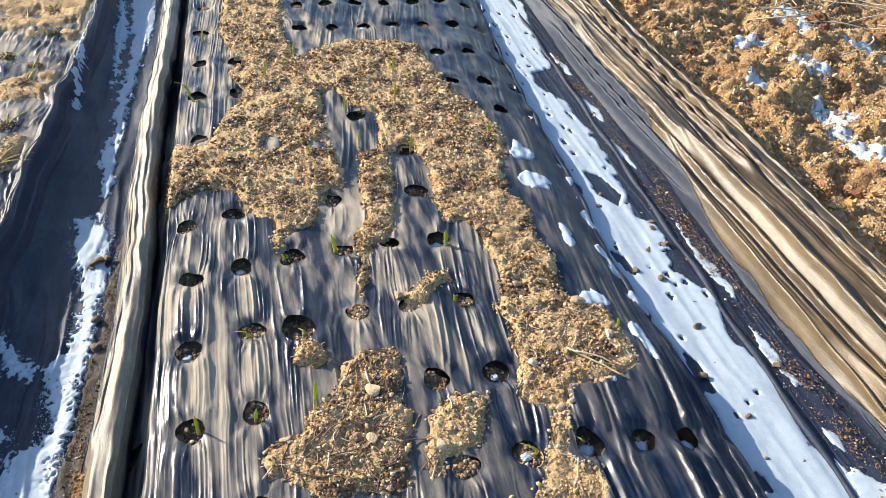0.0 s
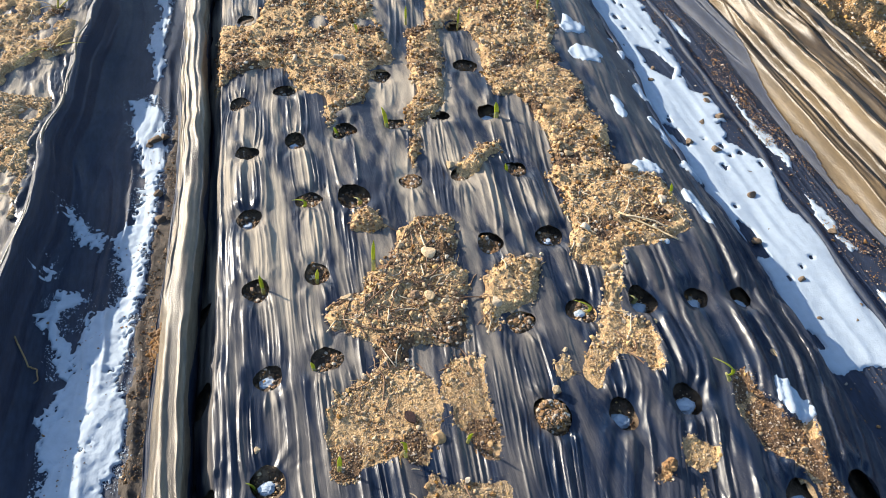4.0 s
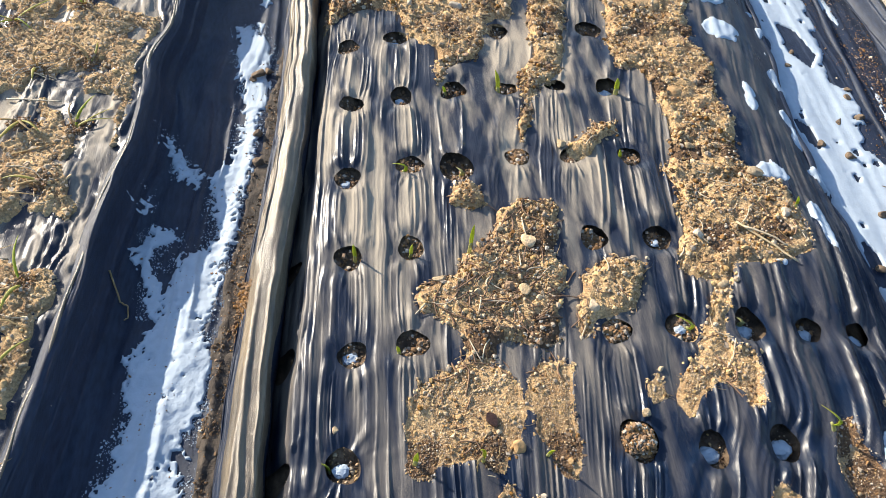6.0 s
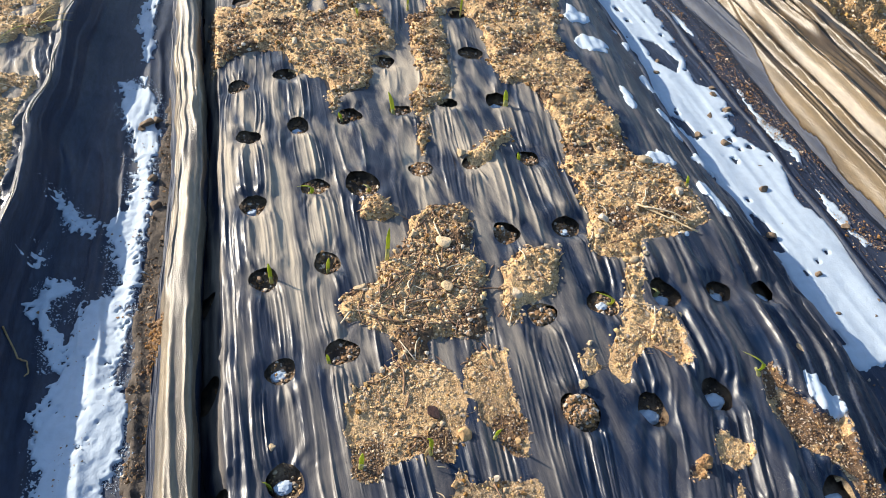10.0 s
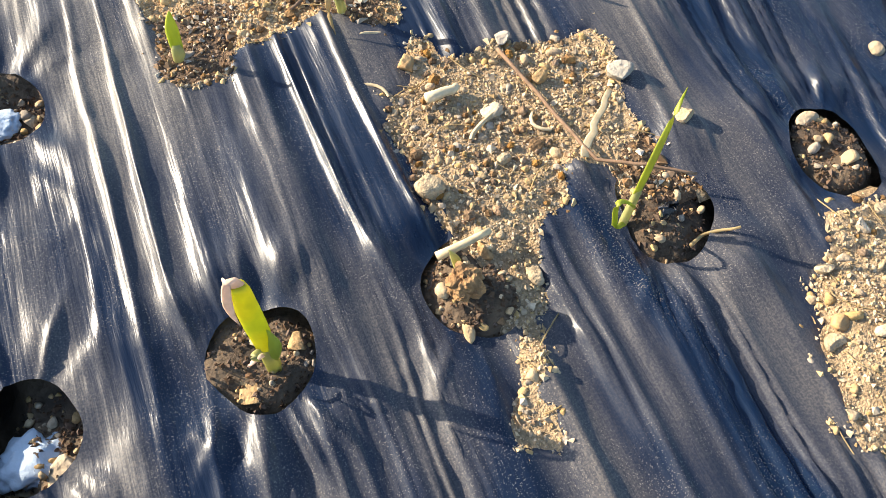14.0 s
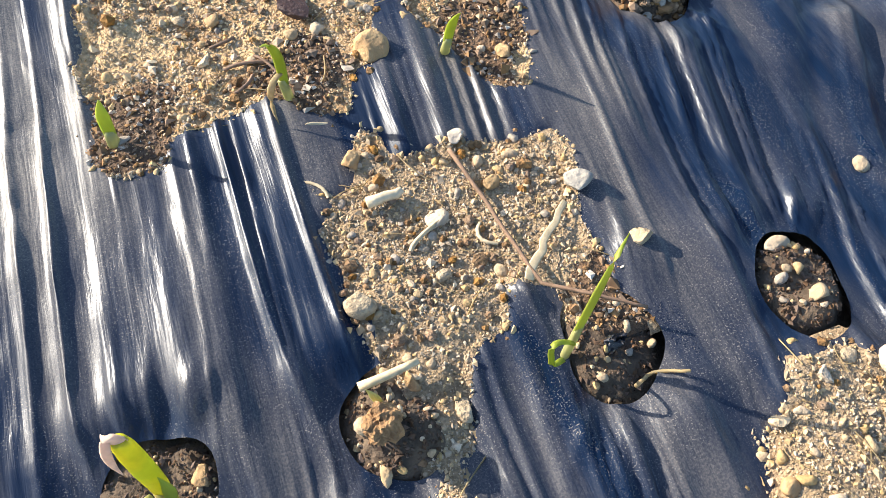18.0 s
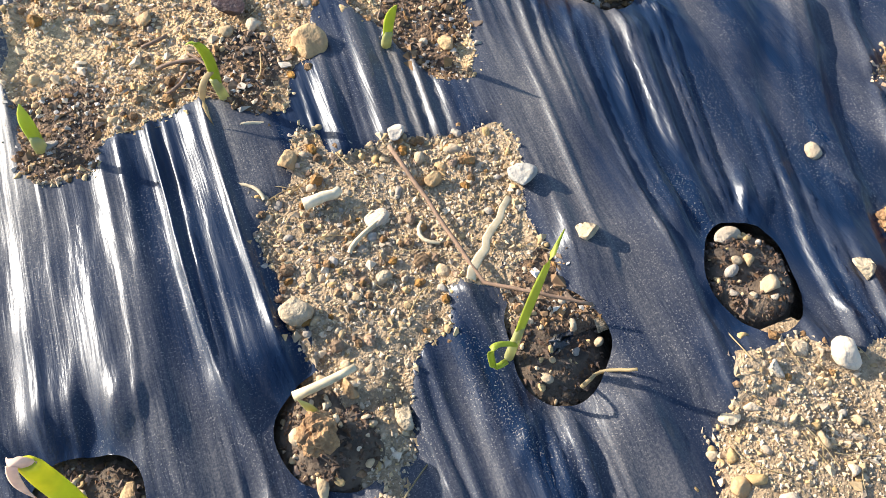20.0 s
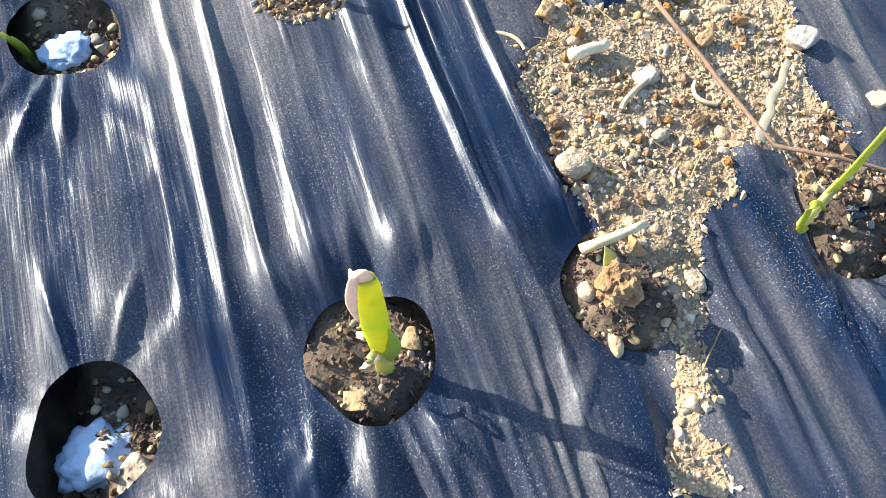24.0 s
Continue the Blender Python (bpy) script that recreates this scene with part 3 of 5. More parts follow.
# Holes that are filled up with gravelly soil.
FILL = {(-3, 1): 0.011, (-3, 2): 0.012, (-3, 3): 0.012, (-3, 4): 0.020, (-4, 2): 0.012, (-4, 4): 0.019, (-4, 0): -0.005, (-4, 1): 0.003, (-3, 0): -0.008, (-3, 5): -0.006, (-3, 6): -0.008, (-4, 6): -0.008, (-2, 0): -0.008, (-2, 6): -0.006, (-2, 7): -0.006, (-2, 8): -0.006, (0, 0): -0.008, (-1, 0): -0.006, (1, 0): -0.008, (1, 1): -0.006, (2, 0): -0.008, (2, 1): -0.008, (0, 3): 0.007, (0, 4): 0.008, (0, 5): 0.006, (-1, 4): 0.004, (-2, 4): 0.006, (-2, 5): 0.004, (-4, 3): 0.011, (-4, 5): 0.009}


def ground_h(x, y):
    z = ground_base(x, y)
    for (row, col), lift in FILL.items():
        hx, hy = hole_at(row, col)
        near = (np.abs(x - hx) < 0.06) & (np.abs(y - hy) < 0.06)
        z[near] = z[near] + lift * smooth(0.034, 0.018, np.hypot(x[near] - hx, y[near] - hy))
    bed = (x > left_edge(y) - 0.06) & (x < right_hem(y) + 0.05) & (np.abs(y) < 3)
    under = np.minimum(z[bed], film_base(x[bed], y[bed]) - 0.004)
    z[bed] = np.where(hole_gap(x[bed], y[bed]) > 0.002, under, z[bed])
    return z


def hole_gap(x, y, holes=None):
    """Distance outside the rim of the nearest open hole, in metres."""
    best = np.full(x.shape, 1.0)
    for row, col, hx, hy in HOLES if holes is None else holes:
        near = (np.abs(x - hx) < 0.08) & (np.abs(y - hy) < 0.08)
        dx, dy = x[near] - hx, y[near] - hy
        best[near] = np.minimum(best[near], np.hypot(dx, dy) - hole_radius(row, col, np.arctan2(dy, dx)))
    return best


def left_edge(y):
    return -0.070 + 0.055 * np.maximum(np.asarray(y), -0.5)


def right_hem(y):
    return np.interp(np.asarray(y, float), [-1.0, -0.5, 0.0, 0.24, 0.55, 0.8, 1.34, 2.0], [0.950, 0.972, 0.988, 1.000, 1.045, 1.062, 1.122, 1.21]) + 0.006 * vnoise(np.asarray(y) / 0.2, np.asarray(y) * 0, 55)


def film_base(x, y):
    """The bed under the film's folds."""
    u = x - drift(y)
    z = np.interp(u, [0.0, 0.45, 0.80], [0.0, 0.006, 0.004]) + np.interp(x - left_edge(y), [-0.05, -0.02, 0.01, 0.06], [-0.10, -0.06, -0.008, 0.0])
    z = z + np.interp(x - right_hem(y), [-0.13, -0.06, 0.0, 0.04], [0.0, -0.020, -0.048, -0.064])
    return z + 0.003 + 0.004 * fbm(x / 0.12, y / 0.15, 45, 3)


def film_h(x, y):
    """The black film on the bed: long folds that run along the bed, gathered at the holes."""
    u, z = x - drift(y), film_base(x, y)
    slant = 0.03 + 0.12 * smooth(0.15, 0.40, u) + 0.28 * smooth(0.36, 0.52, u) * smooth(-0.45, -0.65, y)
    v = u - slant * (y + 0.6) + 0.007 * vnoise(x / 0.22, y / 0.60, 21) + 0.0008 * vnoise(x / 0.06, y / 0.30, 22)
    for row, col, hx, hy in HOLES:
        near = (np.abs(x - hx) < 0.10) & (np.abs(y - hy) < 0.15)
        dx, dy = x[near] - hx, y[near] - hy
        v[near] = v[near] + 0.45 * dx * np.exp(-(dx / 0.036) ** 2 - (dy / 0.040) ** 2)
    silver = smooth(0.24, 0.08, u) * smooth(-0.65, -0.35, y)
    loose = smooth(0.45, 0.72, u) * smooth(0.05, -0.3, y)
    lean = v + 0.012 * vnoise(x / 0.16, y / 0.30, 36) * smooth(0.1, 0.25, u)
    band = 0.08 + 1.15 * smooth(-0.15, 0.45, fbm(u / 0.050, y / 0.26, 33, 2)) + 0.6 * silver
    lines = (1 - np.abs(vnoise(v / 0.0088, y / 0.80, 41))) ** 3
    fine = (1 - np.abs(vnoise(v / 0.0056, y / 0.30, 43))) ** 2
    ridge = (1 - np.abs(vnoise(lean / 0.0165, y / 0.55, 42))) ** 2
    wide = (1 - np.abs(vnoise(lean / 0.040, y / 0.50, 39))) ** 1.5
    pleat = (1 - np.abs(vnoise(lean / 0.034, y / 0.40, 38))) ** 1.6
    slack = smooth(-0.35, 0.45, vnoise(lean / 0.06, y / 0.24, 44))
    flat = (0.30 + 0.70 * smooth(0.0, 0.025, hole_gap(x, y))) * (1 - 0.85 * smooth(0.0, 0.6, soil_plain(x, y)))
    crossing = (1 - np.abs(vnoise((x + 0.8 * y) / 0.05, (y - 0.5 * x) / 0.11, 48))) ** 6
    z = z + flat * (band * (0.0026 * lines + 0.0013 * fine) + 0.0048 * (0.06 + slack) * ridge + (0.0046 - 0.0022 * smooth(0.20, 0.10, u) * smooth(-0.4, -0.6, y)) * wide + loose * (0.012 * pleat + 0.006 * (1 - np.abs(vnoise(lean / 0.015, y / 0.45, 40))) ** 3) + 0.0010 * crossing) + 0.0004 * fbm(x / 0.010, y / 0.03, 47, 2)
    for row, col, hx, hy in HOLES:
        near = (np.abs(x - hx) < 0.09) & (np.abs(y - hy) < 0.11)
        dx, dy = x[near] - hx, y[near] - hy
        r = np.hypot(dx, dy) + 0.001
        fan = (1 - np.abs(vnoise(np.arctan2(dx, np.abs(dy)) * 3.4 + 5 * col, np.sign(dy) * 3 + row + r * 0, 46))) ** 2
        z[near] = z[near] + 0.0055 * fan * (dy / r) ** 2 * np.exp(-((r - 0.048) / 0.020) ** 2)
    g = hole_gap(x, y)
    return z + 0.004 * np.exp(-np.maximum(g, 0) / 0.02) * vnoise(x / 0.03, y / 0.03, 49)


def left_base(x, y):
    return -0.018 + 0.008 * fbm(x / 0.15, y / 0.15, 65, 2)


LEFT_PLANTS = [(-0.794, -0.228), (-0.673, -0.223), (-0.56, -0.24), (-0.786, 0.17), (-0.665, 0.177), (-0.773, -0.024), (-0.68, -0.029), (-0.578, -0.001), (-0.556, 0.163), (-0.662, -0.417), (-0.568, -0.415), (-0.676, -0.585), (-0.586, -0.622), (-0.884, -0.012), (-0.566, 0.367), (-0.676, 0.35), (-0.534, 1.457), (-0.44, 1.361), (-0.452, 1.242), (-0.467, 0.982), (-0.418, 1.628), (-0.459, 0.758), (-0.439, 1.836), (-0.616, 0.576), (-0.766, 0.526)]


def left_h(x, y):
    """The crumpled film of the neighbouring bed, with folds that gather at each plant."""
    v = x + 0.014 * vnoise(x / 0.10, y / 0.16, 61) + 0.008 * vnoise(x / 0.035, y / 0.05, 62)
    for px, py in LEFT_PLANTS:
        near = (np.abs(x - px) < 0.14) & (np.abs(y - py) < 0.20)
        dx, dy = x[near] - px, y[near] - py
        v[near] = v[near] + 0.9 * dx * np.exp(-(dx / 0.055) ** 2 - (dy / 0.085) ** 2)
    patch = 0.35 + 0.65 * smooth(-0.2, 0.4, fbm(x / 0.06, y / 0.08, 64, 2))
    ridge = (1 - np.abs(vnoise(v / 0.024, y / 0.20, 63))) ** 1.6
    small = (1 - np.abs(vnoise(v / 0.0105, y / 0.07, 67))) ** 2.5
    return left_base(x, y) + patch * (0.0080 * ridge + 0.0045 * small + 0.0035 * (1 - np.abs(vnoise((x + 0.7 * y) / 0.035, (y - 0.6 * x) / 0.06, 69))) ** 4) + 0.0008 * fbm(x / 0.02, y / 0.02, 68, 3)


# ---- mesh helpers ----
def mesh_object(name, verts, faces, mat, parent=None, smooth_shade=True):
    me = bpy.data.meshes.new(name)
    verts, faces = np.asarray(verts, np.float32), np.asarray(faces, np.int32)
    k = faces.shape[1]
    me.vertices.add(len(verts)), me.loops.add(faces.size), me.polygons.add(len(faces))
    me.vertices.foreach_set("co", verts.ravel())
    me.loops.foreach_set("vertex_index", faces.ravel())
    me.polygons.foreach_set("loop_start", np.arange(0, faces.size, k, dtype=np.int32))
    me.polygons.foreach_set("use_smooth", np.full(len(faces), smooth_shade))
    me.update(calc_edges=True)
    me.validate()
    me.materials.append(mat)
    ob = new(name, me)
    if parent:
        ob.parent = parent
    return ob


def axis(*stretches):
    """Grid lines from stretches of (start, end, step)."""
    parts = [np.arange(a, b - s * 0.3, s) for a, b, s in stretches]
    return np.concatenate(parts + [np.array([stretches[-1][1]])])


def grid_faces(nx, ny):
    i = (np.arange(ny - 1)[:, None] * nx + np.arange(nx - 1)[None, :]).ravel()
    return np.stack([i, i + 1, i + nx + 1, i + nx], 1)


def compact(verts, faces):
    used = np.unique(faces)
    back = np.full(len(verts), -1)
    back[used] = np.arange(len(used))
    return verts[used], back[faces]


def field_sheet(name, xs, ys, height, mat, keep=None):
    """A sheet over a grid; keep: a value that is positive where the sheet is."""
    X, Y = [a.ravel() for a in np.meshgrid(xs, ys)]
    f = grid_faces(len(xs), len(ys))
    if keep is not None:
        k = keep(X, Y)
        f = f[(k[f] > 0).any(1)]
    V, f = compact(np.stack([X, Y, np.zeros_like(X)], 1), f)
    V[:, 2] = height(V[:, 0], V[:, 1])
    return mesh_object(name, V, f, mat)


YS = axis((-1.35, -1.06, 0.008), (-1.06, -0.50, 0.0032), (-0.50, 0.45, 0.0055), (0.45, 2.5, 0.011))

# ---- ground ----
gx = axis((-60, -4, 8), (-4, -1.2, 0.4), (-1.2, -0.12, 0.012), (-0.12, 0.75, 0.006), (0.75, 1.5, 0.012), (1.5, 3.6, 0.011), (3.6, 8, 0.4), (8, 60, 8))
gy = axis((-60, -4, 8), (-4, -1.35, 0.3), (-1.35, -0.45, 0.007), (-0.45, 2.6, 0.012), (2.6, 6, 0.3), (6, 60, 9))
ground = field_sheet("ground", gx, gy, ground_h, M_BED)
ground.data.materials.append(M_FIELD)
centre = np.zeros(len(ground.data.polygons) * 3, np.float32)
ground.data.polygons.foreach_get("center", centre)
cu = centre[0::3] - drift(centre[1::3])
ground.data.polygons.foreach_set("material_index", (cu > 1.5).astype(np.int32))
tagged(ground, "bare field soil of dark furrows and brown clods", "soil", kind="structure")


# ---- the film on the main bed ----
def cut_film(xs, ys):
    X, Y = [a.ravel().copy() for a in np.meshgrid(xs, ys)]
    X += drift(Y)
    f = grid_faces(len(xs), len(ys))
    inside = np.zeros(len(X), bool)
    for row, col, hx, hy in HOLES:
        near = np.nonzero((np.abs(X - hx) < 0.04) & (np.abs(Y - hy) < 0.04))[0]
        dx, dy = X[near] - hx, Y[near] - hy
        a, d = np.arctan2(dy, dx), np.hypot(dx, dy)
        r = hole_radius(row, col, a)
        inn = d < r
        inside[near[inn]] = True
        X[near[inn]], Y[near[inn]] = hx + r[inn] * np.cos(a[inn]), hy + r[inn] * np.sin(a[inn])
    f = f[~inside[f].all(1) & (X[f] < right_hem(Y[f]) + 0.012).all(1)]
    V, f = compact(np.stack([X, Y, np.zeros_like(X)], 1), f)
    V[:, 2] = film_h(V[:, 0], V[:, 1])
    return V, f


film_ys = axis((-1.35, -1.06, 0.010), (-1.06, -0.50, 0.0042), (-0.50, 0.45, 0.0080), (0.45, 2.5, 0.014))
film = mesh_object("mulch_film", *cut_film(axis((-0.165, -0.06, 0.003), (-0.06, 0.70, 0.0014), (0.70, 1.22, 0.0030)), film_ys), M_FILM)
tagged(film, "wrinkled shiny black plastic mulch film with rows of planting holes", "plastic film")


OPEN = [h for h in HOLES if h[:2] not in HALF_OPEN]


def soil_mask(x, y):
    m = soil_plain(x, y) + 0.08 + (0.15 + 0.10 * smooth(-0.5, -0.2, y)) * fbm(x / 0.03, y / 0.03, 71, 4)
    return np.minimum(m, (hole_gap(x, y, OPEN) - 0.001) / 0.03)


# Dug-over soil at the planting places under the soil, browner than the rest.
BROWN = [(hx, hy, 0.034, 0.032, 0) for row, col, hx, hy in COVERED] + [(0.335, -0.400, 0.034, 0.040, 0), (0.325, -0.795, 0.030, 0.026, 0), (0.76, -0.62, 0.030, 0.040, 0), (0.02, 0.56, 0.05, 0.05, 0), (0.79, -0.69, 0.055, 0.08, 0), (0.83, -0.79, 0.035, 0.06, 0)]


def brown(x, y):
    return smooth(-0.10, 0.25, blobs(x, y, BROWN) + 0.40 * fbm(x / 0.02, y / 0.02, 147, 3))


def soil_thick(y):
    return 0.0026 + 0.0085 * smooth(-0.55, -0.25, y)


def soil_h(x, y):
    m = soil_mask(x, y)
    lumps = 0.5 + 0.35 * fbm(x / 0.030, y / 0.030, 73, 5) + 0.35 * np.abs(fbm(x / 0.016, y / 0.016, 74, 3))
    grain = fbm(x / 0.0055, y / 0.0055, 75, 2)
    film_top = film_h(x, y)
    level = film_base(x, y) - 0.001 + (0.0032 + 0.0043 * smooth(-0.55, -0.35, y)) * smooth(0, 0.8, m) + soil_thick(y) * smooth(0, 0.8, m) * lumps + 0.0005 * grain
    return np.where(m > 0, np.maximum(level, film_top - 0.002 + 0.0026 * smooth(0.08, 0.35, m)), film_top + 0.02 * m - 0.002)


soil = field_sheet("soil_layer", axis((-0.06, 0.75, 0.0032), (0.75, 1.0, 0.006)), YS, soil_h, M_SOIL, lambda x, y: soil_mask(x, y) + 0.06)
soil.data.materials.append(M_BROWN)
centre = np.zeros(len(soil.data.polygons) * 3, np.float32)
soil.data.polygons.foreach_get("center", centre)
soil.data.materials.append(M_WASHED)
sx, sy = centre[0::3], centre[1::3]
washed = sy + 0.25 * (sx - 0.25) + 0.02 * fbm(sx / 0.02, sy / 0.02, 149, 3) < -0.655
soil.data.polygons.foreach_set("material_index", np.where(brown(sx, sy) > 0.5, 1, np.where(washed, 2, 0)).astype(np.int32))
tagged(soil, "dry sandy soil scattered in patches over black film", "soil", kind="stuff")

# ---- the bed to the left ----
def hem(y):
    return -0.450 + 0.088 * y + 0.012 * vnoise(y / 0.13, y * 0, 81)


def left_soil_mask(x, y):
    m = 0.10 - 1.5 * np.maximum(blobs(x, y, LEFT_BARE), -0.25) + 0.55 * fbm(x / 0.06, y / 0.06, 83, 4)
    return np.minimum(m, (hem(y) - 0.03 - x) / 0.05)


left_film = field_sheet("mulch_film", axis((-1.25, -0.95, 0.008), (-0.95, -0.2, 0.0030)), axis((-1.2, 0.5, 0.005), (0.5, 2.5, 0.012)), left_h, M_FILM, lambda x, y: hem(y) - 0.004 - x)
tagged(left_film, "crumpled black plastic film over the neighbouring garlic bed", "plastic film")


def left_soil_h(x, y):
    m = left_soil_mask(x, y)
    top = left_h(x, y)
    level = left_base(x, y) - 0.001 + 0.009 * smooth(0, 0.4, m) + 0.008 * smooth(0, 0.6, m) * (0.4 + 0.35 * fbm(x / 0.03, y / 0.03, 85, 5) + 0.4 * np.abs(fbm(x / 0.014, y / 0.014, 86, 3)))
    return np.where(m > 0, np.maximum(level, top - 0.002 + 0.0026 * smooth(0.08, 0.35, m)), top + 0.02 * m - 0.002)


left_soil = field_sheet("soil_layer", axis((-1.25, -0.95, 0.008), (-0.95, -0.2, 0.004)), axis((-1.2, 0.5, 0.005), (0.5, 2.5, 0.014)), left_soil_h, M_SOIL, lambda x, y: left_soil_mask(x, y) + 0.06)
tagged(left_soil, "dry sandy soil and crumbs over crumpled film", "soil", kind="stuff")


# ---- fabric strips: a cross-section carried along the furrow ----
def strip(name, section, ys, mat, label, wobble=0.006, fold=0.004, fold_width=0.03, seed=0, thick=0.0016, path=drift, steps=6, swell=0.6, run=0.45, crease=0.5, tiny=0.0):
    """section: points (x, z) across; each is carried along y with soft folds."""
    pts = np.array(section, float)
    s = np.concatenate([[0], np.cumsum(np.hypot(*np.diff(pts, axis=0).T))])
    q = np.linspace(0, s[-1], max(8, int(s[-1] / fold_width * steps)))
    px, pz = np.interp(q, s, pts[:, 0]), np.interp(q, s, pts[:, 1])
    U, Y = np.meshgrid(np.arange(len(q)), ys)
    side = wobble * fbm(Y / 0.17, Y * 0 + 2.5, 90 + seed, 3)
    X = px[U] + path(Y) + side + 0.25 * wobble * vnoise(Y / 0.06, q[U] / 0.05, 95 + seed)
    lift = fold * (1 - np.abs(vnoise(q[U] / fold_width + 0.35 * Y, Y / run, 91 + seed))) ** 2 + fold * crease * (1 - np.abs(vnoise(q[U] / fold_width * 2.3 + 0.8 * Y, Y / run * 1.3, 94 + seed))) ** 3 + fold * swell * fbm(X / 0.09, Y / 0.14, 92 + seed, 3) + fold * tiny * (1 - np.abs(vnoise(q[U] / fold_width * 6 + 1.2 * Y + 0.25 * vnoise(q[U] / 0.05, Y / 0.2, 97), Y / run * 2.5, 96 + seed))) ** 3
    V = np.stack([X.ravel(), Y.ravel(), (pz[U] + lift).ravel()], 1)
    ob = mesh_object(name, V, grid_faces(len(q), len(ys)), mat)
    so = ob.modifiers.new("thickness", "SOLIDIFY")
    so.thickness = thick
    tagged(ob, label, "ground cover")
    return ob


def split_part(ob, pick, name, mat, label):
    """Makes the picked faces of a sheet a part of their own."""
    me = ob.data
    co = np.zeros(len(me.vertices) * 3, np.float32)
    me.vertices.foreach_get("co", co)
    quads = np.zeros(len(me.polygons) * 4, np.int32)
    me.polygons.foreach_get("vertices", quads)
    co, quads = co.reshape(-1, 3), quads.reshape(-1, 4)
    piece = mesh_object(name, *compact(co, quads[pick]), mat, ob)
    rest = mesh_object("rest", *compact(co, quads[~pick]), me.materials[0])
    ob.data = rest.data
    bpy.data.objects.remove(rest)
    so = piece.modifiers.new("thickness", "SOLIDIFY")
    so.thickness = 0.0016
    return tagged(piece, label)


def middles(ob):
    centre = np.zeros(len(ob.data.polygons) * 3, np.float32)
    ob.data.polygons.foreach_get("center", centre)
    return centre[0::3], centre[1::3], centre[2::3]


def lying_on(ob, below):
    """The height of the top of a sheet at places of the plan."""
    me = ob.data
    tree = BVHTree.FromPolygons([v.co[:] for v in me.vertices], [p.vertices[:] for p in me.polygons])

    def h(x, y):
        z = np.full(x.shape, below)
        for i in range(len(x)):
            hit = tree.ray_cast(Vector((x[i], y[i], 1.0)), Vector((0, 0, -1)))[0]
            if hit:
                z[i] = hit.z
        return z

    return h


ys_strip = axis((-1.3, 0.6, 0.009), (0.6, 2.5, 0.016))
left_mat = strip("weed_mat", [(-0.470, -0.016), (-0.454, -0.010), (-0.445, -0.020), (-0.434, -0.058), (-0.416, -0.089), (-0.388, -0.097), (-0.33, -0.098), (-0.24, -0.098), (-0.19, -0.098), (-0.12, -0.098)], ys_strip, M_MAT,
      "black woven weed mat lining the furrow, dusted with snow", seed=1, path=lambda y: 0.088 * np.asarray(y) + 0.012 * vnoise(np.asarray(y) / 0.13, np.asarray(y) * 0, 81), fold=0.009, fold_width=0.085, steps=22, wobble=0.002, run=0.8, crease=0.8, swell=0.35, tiny=0.06)
# The tan top is painted sun glare on the same black mat.
mat_edge = strip("mat_edge", [(-0.200, -0.094), (-0.186, -0.055), (-0.168, -0.014), (-0.157, 0.000), (-0.142, 0.007), (-0.128, 0.007), (-0.118, -0.003), (-0.113, -0.04), (-0.117, -0.085)], ys_strip, M_GLARE,
      "black woven mat edge standing beside the bed, its sun glare coloured tan", seed=3, fold=0.010, fold_width=0.040, wobble=0.005, steps=16, run=0.55, swell=0.4, crease=0.7, tiny=0.05, path=lambda y: 0.016 + 0.052 * np.maximum(np.asarray(y), -0.6) + 0.006 * np.sin(np.asarray(y) * 4.0 + 1.0))
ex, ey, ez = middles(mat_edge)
# Below the painted glare the mat keeps its own black.
split_part(mat_edge, ez < -0.030 + 0.012 * np.sin(ey * 11) + 0.008 * np.sin(ey * 29), "foot", M_MAT, "black woven foot of the mat edge, below the painted glare")
right_mat = strip("weed_mat", [(0.985, -0.068), (1.02, -0.072), (1.10, -0.072), (1.20, -0.072), (1.26, -0.068), (1.36, -0.055)], ys_strip, M_MAT,
      "black woven weed mat under melting snow beside the bed", seed=5, fold=0.003, steps=14, run=0.6, path=lambda y: 0.06 * np.asarray(y))
ground_cloth = strip("ground_cloth", [(1.305, -0.060), (1.33, -0.035), (1.37, -0.005), (1.41, 0.006), (1.47, 0.018), (1.53, 0.024), (1.575, 0.020), (1.60, 0.004), (1.61, -0.015)], axis((-1.3, 2.5, 0.009)), M_TAN,
      "folded golden-brown woven ground cloth lying along the furrow", seed=7, fold=0.030, fold_width=0.048, crease=0.9, wobble=0.004, steps=26, swell=0.06, run=1.3, path=lambda y: 0.06 * np.asarray(y))
# Farther along, shade on its edge is put in as a widening black strip.
ex, ey, ez = middles(ground_cloth)
ex = ex - 0.06 * ey
split_part(ground_cloth, ex < 1.314 + 0.050 * smooth(0.1, 1.0, ey), "border", M_MAT, "black strip standing in for shade along the cloth's edge")

# ---- snow ----
on_left_mat, on_right_mat = lying_on(left_mat, -0.098), lying_on(right_mat, -0.072)


def oval(x, y, rx, ry):
    """An outline of eight corners round a small patch."""
    return [(x + rx * math.cos(k * math.pi / 4), y + ry * math.sin(k * math.pi / 4)) for k in range(8)]


